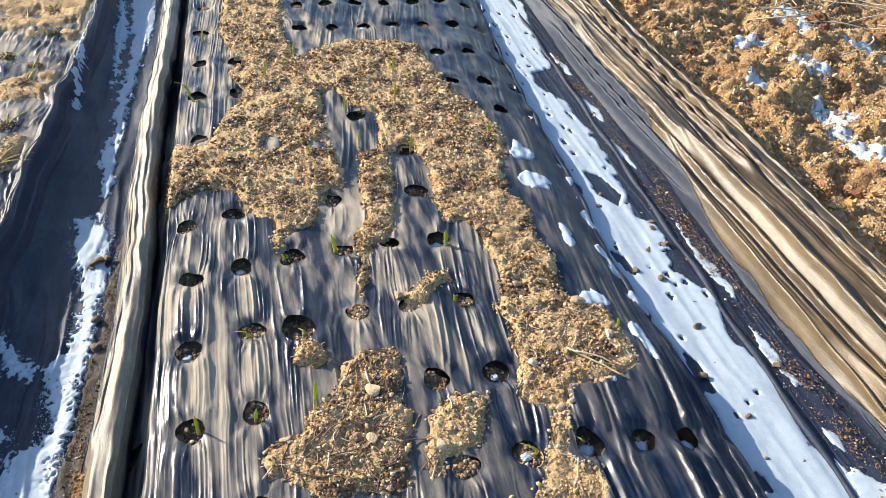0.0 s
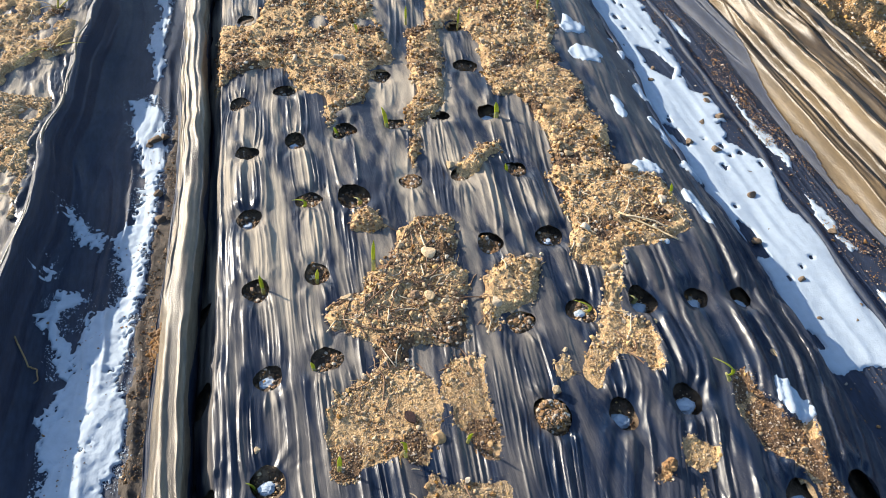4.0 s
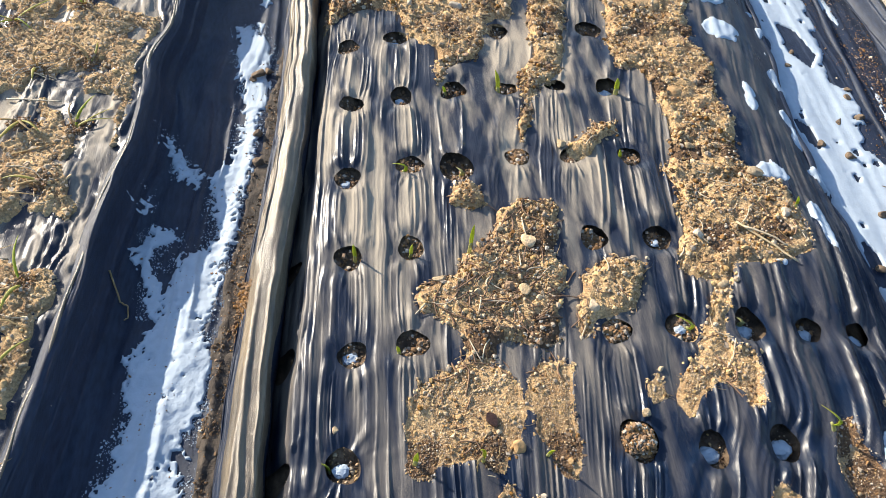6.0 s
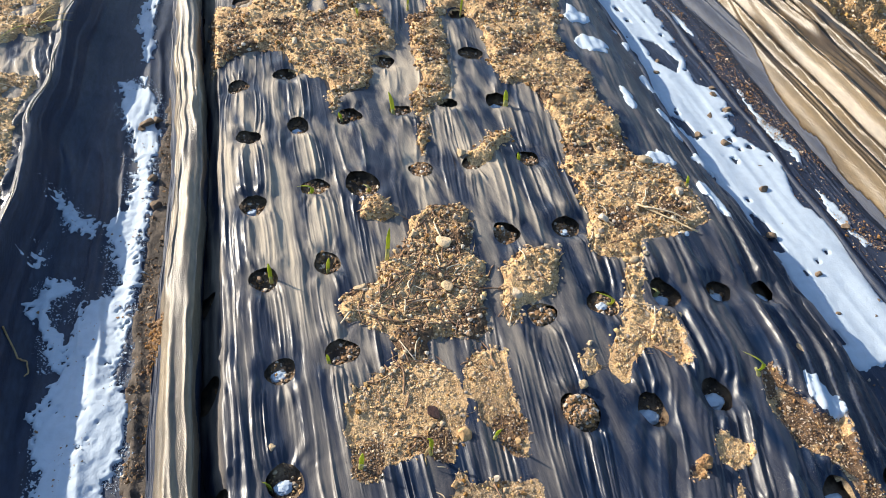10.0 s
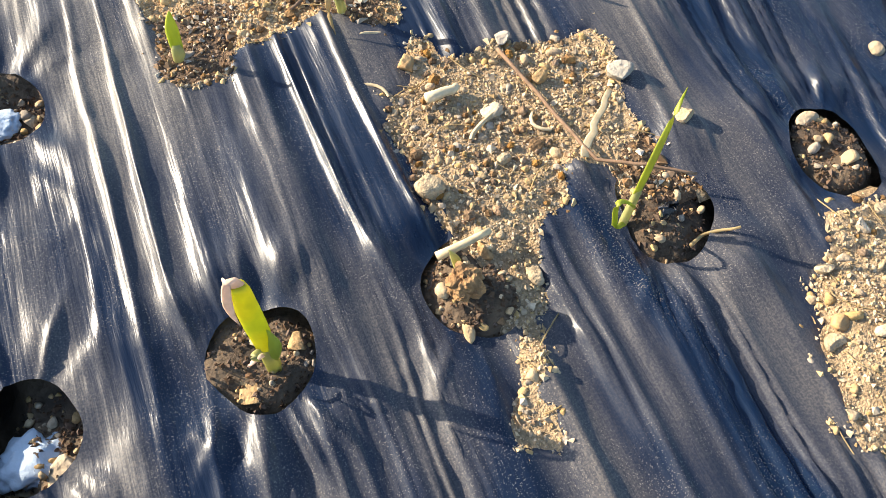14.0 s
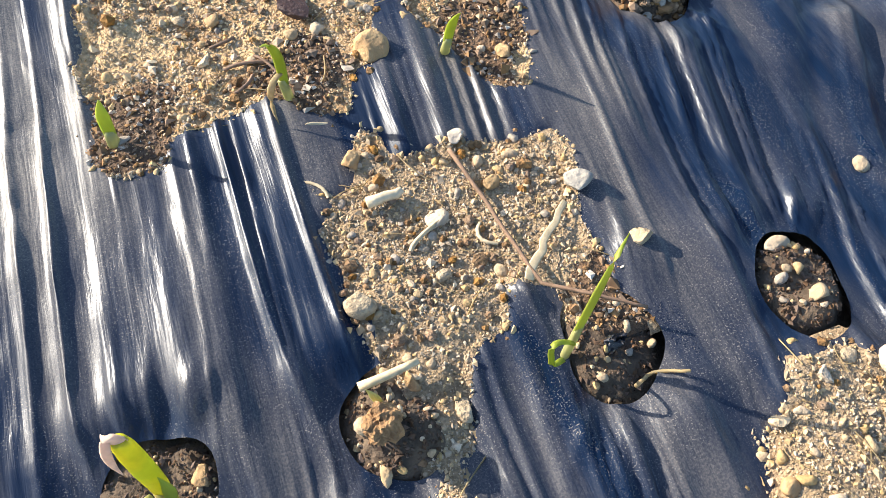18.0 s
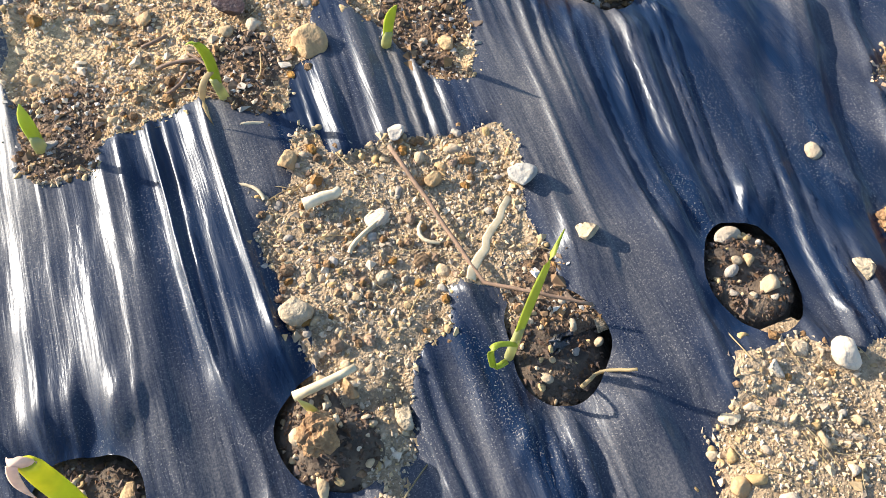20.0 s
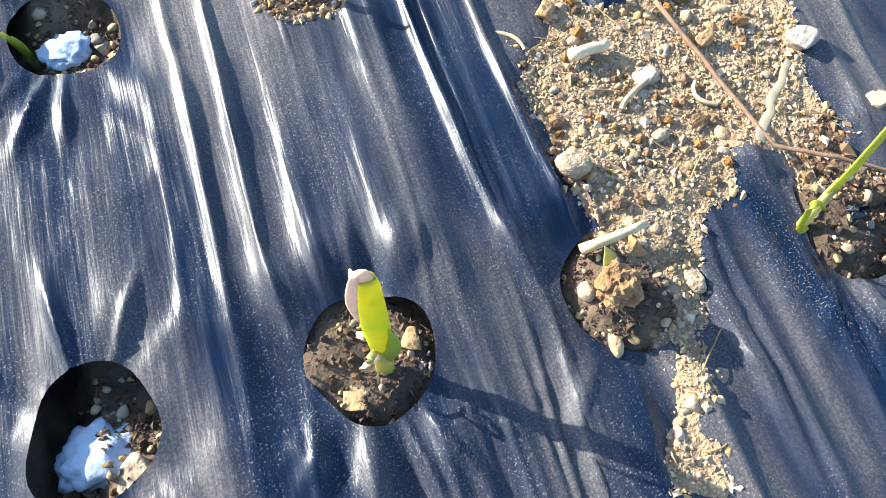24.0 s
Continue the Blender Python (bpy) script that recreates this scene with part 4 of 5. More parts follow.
def snow_sheet(name, xs, ys, base, patches, rag, thick, seed, label, scale=0.03, long=1.5, speck=0.0, bias=0.0, melted=(), deep=1.0, rough=0.25):
    def mask(x, y):
        bare = np.clip(inside(x, y, melted) / 0.006, -1.5, 1) if melted else -1.5
        return np.clip(inside(x, y, patches) / 0.03, -1.5, deep) + bias + rag * fbm(x / scale, y / (scale * long), seed, 3) + speck * fbm(x / 0.007, y / 0.008, seed + 5, 3) - 1.8 * np.maximum(bare + 0.3, 0)

    def h(x, y):
        m = mask(x, y)
        return base(x, y) + np.where(m > 0, 0.001 + thick * np.clip(m * 2.5, 0, 1) ** 0.6 * (0.8 + rough * fbm(x / 0.016, y / 0.016, seed + 7, 4)), 0.03 * m - 0.002)

    ob = field_sheet(name, xs, ys, h, M_SNOW, lambda x, y: mask(x, y) + 0.04)
    return tagged(ob, label, "snow", kind="stuff")


def dirt_mask(x, y):
    start = np.interp(y, [-1.1, -0.65, -0.45, -0.28, -0.15, 0.05, 0.13, 0.26, 0.40, 0.9], [-0.28, -0.258, -0.240, -0.240, -0.225, -0.210, -0.190, -0.186, -0.168, -0.14])
    return np.minimum((x - start) / 0.015, (-0.165 + 0.088 * y - x) / 0.01) + 0.5 * fbm(x / 0.03, y / 0.05, 173, 4)


dirt = field_sheet("soil_layer", axis((-0.36, -0.08, 0.005)), axis((-1.1, 0.9, 0.006)), lambda x, y: on_left_mat(x, y) + np.where(dirt_mask(x, y) > 0, 0.0015 + 0.0035 * (0.5 + 0.5 * fbm(x / 0.02, y / 0.02, 175, 3)), -0.003), M_DIRT, lambda x, y: dirt_mask(x, y) + 0.05)
tagged(dirt, "dark damp dirt washed along the foot of the mat", "soil", kind="stuff")
ys_snow_fine = axis((-1.0, 0.3, 0.003), (0.3, 2.4, 0.008))
pits = [oval(1.12 + 0.075 * v + random.uniform(-0.10, 0.10), v, random.uniform(0.002, 0.008), random.uniform(0.004, 0.016)) for v in [random.uniform(-0.6, 1.9) for _ in range(110)]]
ys_snow = axis((-1.2, 0.6, 0.005), (0.6, 2.4, 0.011))
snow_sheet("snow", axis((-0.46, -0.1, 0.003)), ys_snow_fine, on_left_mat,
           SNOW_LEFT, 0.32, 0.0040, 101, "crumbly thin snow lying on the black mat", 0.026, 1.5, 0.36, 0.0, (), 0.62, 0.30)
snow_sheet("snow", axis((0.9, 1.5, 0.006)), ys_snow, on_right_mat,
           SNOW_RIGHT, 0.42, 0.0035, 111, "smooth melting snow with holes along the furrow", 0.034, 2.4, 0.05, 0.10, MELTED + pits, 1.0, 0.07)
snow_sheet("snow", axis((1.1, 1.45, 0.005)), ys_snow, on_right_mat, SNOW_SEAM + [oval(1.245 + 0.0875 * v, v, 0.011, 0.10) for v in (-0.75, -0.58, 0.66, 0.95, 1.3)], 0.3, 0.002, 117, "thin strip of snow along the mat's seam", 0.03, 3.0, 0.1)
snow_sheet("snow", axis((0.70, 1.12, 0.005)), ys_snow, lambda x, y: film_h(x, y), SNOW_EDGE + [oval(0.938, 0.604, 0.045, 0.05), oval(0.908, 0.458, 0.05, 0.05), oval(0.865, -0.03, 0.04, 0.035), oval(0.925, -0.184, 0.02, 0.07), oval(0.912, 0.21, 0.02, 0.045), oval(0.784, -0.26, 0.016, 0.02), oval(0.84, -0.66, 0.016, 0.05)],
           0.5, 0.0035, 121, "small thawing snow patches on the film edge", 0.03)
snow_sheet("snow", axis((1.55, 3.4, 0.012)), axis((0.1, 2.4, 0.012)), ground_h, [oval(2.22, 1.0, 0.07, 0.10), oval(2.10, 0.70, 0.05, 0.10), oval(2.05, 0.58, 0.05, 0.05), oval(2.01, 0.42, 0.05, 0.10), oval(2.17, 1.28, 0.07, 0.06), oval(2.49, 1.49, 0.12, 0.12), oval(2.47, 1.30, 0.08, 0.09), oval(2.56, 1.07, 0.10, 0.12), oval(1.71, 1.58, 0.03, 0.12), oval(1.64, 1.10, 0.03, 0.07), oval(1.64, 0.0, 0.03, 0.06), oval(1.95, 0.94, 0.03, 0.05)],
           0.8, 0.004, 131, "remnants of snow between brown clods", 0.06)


# ---- loose pieces ----
def ico(level):
    b = bmesh.new()
    bmesh.ops.create_icosphere(b, subdivisions=level, radius=1.0)
    v = np.array([p.co[:] for p in b.verts])
    f = np.array([[p.index for p in q.verts] for q in b.faces])
    b.free()
    return v, f


ICO1, ICO2, ICO3, ICO4 = ico(1), ico(2), ico(3), ico(4)
rng = np.random.default_rng(7)
GRAIN = (np.array([(1, 0, 0), (-1, 0, 0), (0, 1, 0), (0, -1, 0), (0, 0, 1), (0, 0, -1)], float), np.array([(0, 2, 4), (2, 1, 4), (1, 3, 4), (3, 0, 4), (2, 0, 5), (1, 2, 5), (3, 1, 5), (0, 3, 5)]))


def rock_shape(base, count, cuts, low=0.32, flat=0.7):
    """Rounded lumps cut by random planes: an array of count shapes."""
    v = np.repeat(base[None], count, 0)
    for _ in range(cuts):
        nrm = rng.normal(size=(count, 1, 3))
        nrm /= np.linalg.norm(nrm, axis=2, keepdims=True)
        d = rng.uniform(low, 0.95, (count, 1))
        over = np.maximum((v * nrm).sum(2) - d, 0)
        v = v - over[..., None] * nrm
    return v * rng.uniform((0.75, 0.75, flat * 0.7), (1.15, 1.15, flat * 1.15), (count, 3))[:, None, :]


def scatter(name, px, py, pz, size, mat, label, category="gravel", base=None, cuts=5, flat=0.75):
    """Many small stones in one mesh."""
    base = base or ICO1
    n = len(px)
    v = rock_shape(base[0], n, cuts, flat=flat)
    if base is GRAIN:
        v = v * rng.uniform(0.75, 1.35, v.shape) + rng.normal(0, 0.22, v.shape)
    a = rng.uniform(0, 2 * math.pi, n)
    c, s = np.cos(a)[:, None], np.sin(a)[:, None]
    x, y = v[..., 0] * c - v[..., 1] * s, v[..., 0] * s + v[..., 1] * c
    V = np.stack([x, y, v[..., 2]], 2) * np.asarray(size)[:, None, None] + np.stack([px, py, pz], 1)[:, None, :]
    F = base[1][None] + (np.arange(n) * len(base[0]))[:, None, None]
    ob = mesh_object(name, V.reshape(-1, 3), F.reshape(-1, 3), mat, None, base is ICO2)
    return tagged(ob, label, category, kind="stuff")


def picked(n, x0, x1, y0, y1, test):
    x, y = rng.uniform(x0, x1, n), rng.uniform(y0, y1, n)
    k = rng.uniform(0, 1, n) < test(x, y)
    return x[k], y[k]


def on_soil(x, y):
    """How thickly gravel lies: sparse on the fine, washed parts."""
    fines = 0.5 + 0.5 * smooth(-0.25, 0.25, fbm(x / 0.045, y / 0.045, 145, 3))
    return fines * np.clip(soil_mask(x, y) * 5 + 0.35, 0.0, 1) ** 1.5 * (1 - 0.9 * brown(x, y))


x, y = picked(14000, -0.06, 0.95, -1.1, -0.48, on_soil)
size = (0.0016 * np.exp(0.5 * rng.normal(size=len(x)))).clip(0.0008, 0.0050)
scatter("pebbles", x, y, soil_h(x, y) + size * 0.05, size, M_PEBBLE, "small pale and ochre pebbles on thin soil", "pebbles", ICO2, 7)
x, y = picked(5000, -0.06, 0.95, -0.48, 0.6, on_soil)
size = (0.0034 * np.exp(0.38 * rng.normal(size=len(x)))).clip(0.0015, 0.009)
scatter("pebbles", x, y, soil_h(x, y) + size * 0.3, size, M_PEBBLE, "small pale and ochre pebbles on thin soil", "pebbles", ICO1, 6)
# Grit on the soil patches near the camera, and coarser crumbs farther along the bed.
x, y = picked(320000, -0.06, 0.95, -1.1, -0.48, on_soil)
size = (0.00068 * np.exp(0.5 * rng.normal(size=len(x)))).clip(0.0004, 0.0034)
near = y + 0.25 * (x - 0.25) < -0.655
for k, mat in ((near, M_GRAVEL), (~near, M_GRIT)):
    scatter("grit", x[k], y[k], soil_h(x[k], y[k]) + size[k] * 0.25, size[k], mat, "pale sandy grit and gravel on thin soil", base=GRAIN)
x, y = picked(50000, -0.08, 0.95, -0.5, 0.5, on_soil)
size = (0.0015 * np.exp(0.55 * rng.normal(size=len(x)))).clip(0.0008, 0.007)
scatter("grit", x, y, soil_h(x, y) + size * 0.3, size, M_GRIT, "pale sandy grit and gravel on thin soil")
x, y = picked(24000, -0.05, 1.05, 0.5, 2.3, on_soil)
size = (0.0032 * np.exp(0.45 * rng.normal(size=len(x)))).clip(0.0015, 0.010)
scatter("grit", x, y, soil_h(x, y) + size * 0.3, size, M_GRIT, "coarse sandy crumbs on soil")
x, y = picked(34000, -0.05, 0.95, -1.0, 1.6, lambda x, y: on_soil(x, y) * (fbm(x / 0.05, y / 0.05, 141) > 0.1))
size = (0.0022 + 0.0016 * smooth(-0.5, 0.2, y)) * np.exp(0.35 * rng.normal(size=len(x)))
scatter("crumb", x, y, soil_h(x, y) + size * 0.3, size, M_CLOD, "brown crumbs of dried soil", "soil", ICO1, 3)


def on_brown(x, y):
    return brown(x, y) * (soil_mask(x, y) > 0)


x, y = picked(80000, -0.06, 0.95, -1.0, -0.48, on_brown)
size = (0.0011 * np.exp(0.5 * rng.normal(size=len(x)))).clip(0.0005, 0.0045)
scatter("grit", x, y, soil_h(x, y) + size * 0.3, size, M_DARKGRIT, "dark brown crumbs of dug soil at buried planting places", base=GRAIN)
x, y = picked(40000, -0.06, 1.0, -0.48, 1.4, on_brown)
size = (0.0026 * np.exp(0.45 * rng.normal(size=len(x)))).clip(0.001, 0.008)
scatter("grit", x, y, soil_h(x, y) + size * 0.3, size, M_DARKGRIT, "dark brown crumbs of dug soil at buried planting places")


def in_hole(x, y):
    return np.clip(-hole_gap(x, y) / 0.004, 0, 1)


x, y = picked(90000, -0.1, 0.75, -0.9, -0.55, in_hole)
size = (0.0008 * np.exp(0.5 * rng.normal(size=len(x)))).clip(0.0004, 0.0024)
scatter("grit", x, y, ground_h(x, y) + size * 0.3, size, M_MOIST, "dark moist grit inside the planting holes", base=GRAIN)
x, y = picked(60000, -0.1, 0.95, -0.5, 0.5, in_hole)
size = 0.0018 + 0.0014 * rng.pareto(2.6, len(x)).clip(0, 3)
scatter("grit", x, y, ground_h(x, y) + size * 0.3, size, M_DARKGRIT, "dark moist grit inside the planting holes")
x, y = picked(5200, -0.1, 0.75, -0.9, -0.55, in_hole)
size = (0.0017 * np.exp(0.45 * rng.normal(size=len(x)))).clip(0.0008, 0.0048)
scatter("pebbles", x, y, ground_h(x, y) + size * 0.4, size, M_PEBBLE, "small tan pebbles inside the planting holes", "pebbles", ICO2, 7)
gravelly = [h for h in HOLES if h[:2] in ((-3, 4), (-2, 4), (-1, 4), (0, 3), (0, 4))]
x, y = picked(60000, 0.30, 0.50, -0.9, 0.1, lambda x, y: np.clip(-hole_gap(x, y, gravelly) / 0.004, 0, 1))
size = (0.0021 * np.exp(0.45 * rng.normal(size=len(x)))).clip(0.0008, 0.006)
scatter("grit", x, y, ground_h(x, y) + size * 0.4, size, M_DARKGRIT, "coarse brown gravel filling a planting hole", base=ICO1)
# The brown field beside the beds.
x, y = picked(62000, 1.55, 3.2, -0.4, 2.4, lambda x, y: smooth(1.55, 1.7, x - drift(y)) * (0.45 + 0.55 * (fbm(x / 0.2, y / 0.2, 151) > 0)))
size = (0.0032 * np.exp(0.55 * rng.normal(size=len(x)))).clip(0.0015, 0.018)
scatter("clod", x, y, ground_h(x, y) + size * 0.25, size, M_CRUMB, "loose brown clods and crumbs on dug soil", "soil", GRAIN, 2, 0.85)
# The neighbouring bed and the grit in the furrows.
x, y = picked(34000, -1.05, -0.3, -0.9, 1.2, lambda x, y: np.clip(left_soil_mask(x, y) * 4, 0, 1))
size = (0.0014 * np.exp(0.55 * rng.normal(size=len(x)))).clip(0.0008, 0.006)
scatter("grit", x, y, left_soil_h(x, y) + size * 0.3, size, M_GRAVEL, "pale gravel on the neighbouring bed", base=GRAIN)
x, y = picked(42000, -0.36, -0.13, -1.0, 0.9, lambda x, y: np.clip(dirt_mask(x, y) + 0.15, 0, 1))
size = 0.0008 + 0.0008 * rng.pareto(2.6, len(x)).clip(0, 4)
scatter("grit", x, y, on_left_mat(x, y) + size * 0.3 + 0.004 * (0.5 + 0.5 * vnoise(x / 0.03, y / 0.03, 5)), size, M_DARKGRIT, "dark wet grit at the foot of the mat", base=GRAIN)
x, y = picked(14000, 1.0, 1.42, -0.9, 2.2, lambda x, y: np.clip(0.15 + 0.9 * smooth(0.02, -0.02, inside(x, y, SNOW_RIGHT)) * smooth(-0.1, 0.3, fbm(x / 0.05, y / 0.12, 161)), 0, 1) * (inside(x, y, SNOW_RIGHT) < 0.01))
size = 0.0010 + 0.0009 * rng.pareto(2.6, len(x)).clip(0, 4)
scatter("grit", x, y, on_right_mat(x, y) + size * 0.2, size, M_DARKGRIT, "scattered grit on the black mat")

x, y = picked(60000, -0.46, -0.16, -0.95, 0.7, lambda x, y: np.clip(0.8 + inside(x, y, SNOW_LEFT) / 0.03, 0, 1) * (fbm(x / 0.04, y / 0.06, 171) > -0.1))
size = 0.0008 + 0.0007 * rng.pareto(2.6, len(x)).clip(0, 3)
scatter("snow_crumbs", x, y, on_left_mat(x, y) + size * 0.3, size, M_SNOW, "powdery crumbs of snow strewn over the mat", "snow", GRAIN)

x, y = picked(5000, -0.42, -0.16, -0.9, 0.6, lambda x, y: 0.5 * (inside(x, y, SNOW_LEFT) > 0.004) * smooth(-0.1, 0.4, fbm(x / 0.03, y / 0.03, 177)))
size = (0.0011 * np.exp(0.5 * rng.normal(size=len(x)))).clip(0.0005, 0.004)
scatter("grit", x, y, on_left_mat(x, y) + 0.0042, size, M_DARKGRIT, "dark specks of dirt on the snow", base=GRAIN)

# ---- single stones and clods ----
STONE_CLOSE = [(0.199, -0.756, 0.0091), (0.254, -0.721, 0.0072), (0.220, -0.670, 0.0067), (0.332, -0.728, 0.0087), (0.256, -0.598, 0.0108), (0.231, -0.823, 0.0065), (0.405, -0.848, 0.0083), (0.419, -0.799, 0.0061), (0.184, -0.840, 0.0051), (0.210, -0.802, 0.0058), (0.280, -0.676, 0.0055), (0.289, -0.711, 0.0053), (0.245, -0.754, 0.0043), (0.369, -0.882, 0.0055), (0.357, -0.910, 0.0050), (0.349, -0.918, 0.0054), (0.158, -0.571, 0.0053), (0.171, -0.541, 0.0052), (0.150, -0.534, 0.0048), (0.423, -0.831, 0.0055), (0.333, -0.625, 0.0056), (0.418, -0.866, 0.0050), (0.400, -0.870, 0.0043)]
STONE_RIGHT = [(0.424, -0.976, 0.0138), (0.470, -0.842, 0.0071), (0.436, -0.876, 0.0071), (0.485, -0.943, 0.0096), (0.465, -0.558, 0.0100), (0.493, -0.770, 0.0051), (0.104, -0.811, 0.0059), (0.004, -0.610, 0.0063), (-0.014, -0.827, 0.0085), (-0.038, -0.818, 0.0050)]
STONE_MID = [(0.724, 0.206, 0.0260), (0.266, 0.536, 0.0192), (0.160, -0.277, 0.0160), (-0.021, -0.550, 0.0104), (0.332, -0.203, 0.0190), (0.306, -0.316, 0.0150), (0.426, -0.352, 0.0161), (0.669, -0.317, 0.0160), (0.655, -0.205, 0.0148), (0.709, 0.037, 0.0155), (0.822, -0.046, 0.0218), (0.847, -0.158, 0.0174), (0.872, -0.560, 0.0109), (0.808, -0.745, 0.0092), (0.637, -0.437, 0.0074), (0.155, 0.551, 0.0166)]
M_PALESTONE = material("pale_stone", (0.43, 0.335, 0.215), 0.95, 0.2, 260, (0.32, 0.24, 0.15), 0.6, 120, 1.0, 500, spec=0.12)
M_DARKSTONE = material("dark_stone", (0.20, 0.145, 0.095), 0.85, 0.25, 200, (0.11, 0.08, 0.055), 0.7, 90, 0.8, 300, spec=0.25)
M_OCHRE = material("ochre_stone", (0.42, 0.27, 0.12), 0.8, 0.2, 120, (0.36, 0.2, 0.08), 0.6, 50, 0.8, 300)
M_GREYSTONE = material("grey_stone", (0.38, 0.34, 0.28), 0.9, 0.2, 120, (0.29, 0.26, 0.21), 0.6, 60, 0.8, 300, spec=0.12)


def top_h(x, y):
    a = (np.array([x]), np.array([y]))
    g = ground_h(*a)[0] if hole_gap(*a)[0] < 0 else max(film_h(*a)[0], soil_h(*a)[0] if soil_mask(*a)[0] > 0 else -1)
    return float(g)


def stone(x, y, r, mat, label, name="stone", cuts=9, flat=0.75, base=None, z=None, category="stone", group="stones on the bed"):
    base = base or ICO3
    v = rock_shape(base[0], 1, cuts, 0.35, flat)[0]
    v = v * (1 + np.array([0.07 * noise.noise(Vector(p * 2.6) + Vector((x * 99, y * 77, 0))) + 0.035 * noise.noise(Vector(p * 7) + Vector((x * 55, y * 33, 5))) for p in v]))[:, None] * r * 1.08
    v[:, 2] -= v[:, 2].min() + 0.34 * r
    ob = mesh_object(name, v, base[1], mat, None, True)
    ob.location = (x, y, (top_h(x, y) if z is None else z))
    return tagged(ob, label, category, group)


for i, (x, y, r) in enumerate(STONE_CLOSE + STONE_RIGHT):
    kind = (M_PALESTONE, M_STONE, M_OCHRE, M_GREYSTONE)[(0, 1, 2, 3, 2, 0, 2, 1, 1, 2, 1)[i] if i < 11 else (i * 7) % 3]
    word = {M_PALESTONE: "pale angular", M_STONE: "tan", M_OCHRE: "ochre yellow", M_GREYSTONE: "flat grey"}[kind]
    stone(x, y, r, kind, word + " field stone lying on thin sandy soil")
for i, (x, y, r) in enumerate(STONE_MID):
    kind = (M_OCHRE, M_GREYSTONE, M_PALESTONE, M_PALESTONE, M_STONE)[i] if i < 5 else (M_STONE, M_PALESTONE, M_STONE)[i % 3]
    word = {M_PALESTONE: "whitish", M_STONE: "tan", M_OCHRE: "large orange", M_GREYSTONE: "flat grey"}[kind]
    stone(x, y, r * 0.8, kind, word + " stone resting on the planted bed", flat=0.6)
stone(0.350, -0.772, 0.0086, M_PALESTONE, "rough white stone lying alone on the black film", cuts=14)
stone(0.439, 0.050, 0.013, M_PALESTONE, "thin round white stone standing on edge in soil", flat=0.9)
stone(0.076, -0.824, 0.0105, M_OCHRE, "flat tan stone in the hole of the thick shoot", flat=0.35)
for x, y, r in ((0.493, -0.853, 0.0125), (0.507, -0.823, 0.0095), (0.545, -0.829, 0.0085), (0.397, -0.958, 0.0080), (0.585, -0.728, 0.0100), (0.190, -0.820, 0.0085)):
    b = ICO4[0] * (1 + np.array([0.42 * noise.noise(Vector(p * 1.3) + Vector((x * 90, y * 70, 0))) + 0.26 * noise.noise(Vector(p * 3.8) + Vector((x * 50, y * 70, 9))) + 0.16 * noise.fractal(Vector(p * 8) + Vector((x * 90, 0, 3)), 0.6, 2.0, 3) for p in ICO4[0]]))[:, None] * r
    b[:, 2] -= b[:, 2].min() + 0.3 * r
    ob = mesh_object("clod", b * (1, 1, 0.85), ICO4[1], M_CLOD, None, False)
    ob.location = (x, y, top_h(x, y))
    tagged(ob, "crumbly ochre clod of dried soil beside a shoot", "soil clod", "clods on the bed")
hx, hy = rng.normal(-0.174, 0.019, 2600), rng.normal(-0.265, 0.044, 2600)
size = (0.0024 * np.exp(0.5 * rng.normal(size=2600))).clip(0.001, 0.008)
scatter("earth_crumbs", hx, hy, -0.090 + 0.085 * np.exp(-((hx + 0.165) / 0.026) ** 2 - ((hy + 0.265) / 0.080) ** 2) * rng.uniform(0.55, 1, 2600), size, M_CLOD, "brown heap of earth fallen against the mat edge", "soil", ICO1, 3)
for x, y, r in ((1.126, 0.075, 0.020), (1.07, 0.115, 0.013), (1.145, 0.19, 0.016), (1.16, -0.02, 0.010), (1.20, 0.27, 0.014), (1.215, 0.30, 0.012), (1.12, -0.10, 0.014), (1.05, -0.24, 0.016), (1.10, -0.21, 0.008), (1.085, -0.36, 0.012), (1.16, -0.45, 0.010), (1.13, -0.48, 0.008), (1.20, 0.20, 0.018), (1.23, -0.25, 0.012), (1.06, -0.46, 0.007), (1.13, 0.45, 0.013), (1.10, 0.40, 0.011)):
    stone(x, y, r * 0.8, M_DARKSTONE, "small dark stone melted into the snow beside the bed", flat=0.55, z=float(on_right_mat(np.array([x]), np.array([y]))[0]) + 0.002, group="stones in the snow")
for x, y, r in ((-0.212, 0.415, 0.016), (-0.190, 0.43, 0.013), (-0.200, 0.21, 0.013), (-0.195, 0.12, 0.014), (-0.225, 0.40, 0.010), (-0.18, 0.02, 0.008)):
    stone(x, y, r, M_DARKSTONE, "brown stone lying in the snow of the furrow", flat=0.6, z=float(on_left_mat(np.array([x]), np.array([y]))[0]) + 0.002, group="stones in the snow")


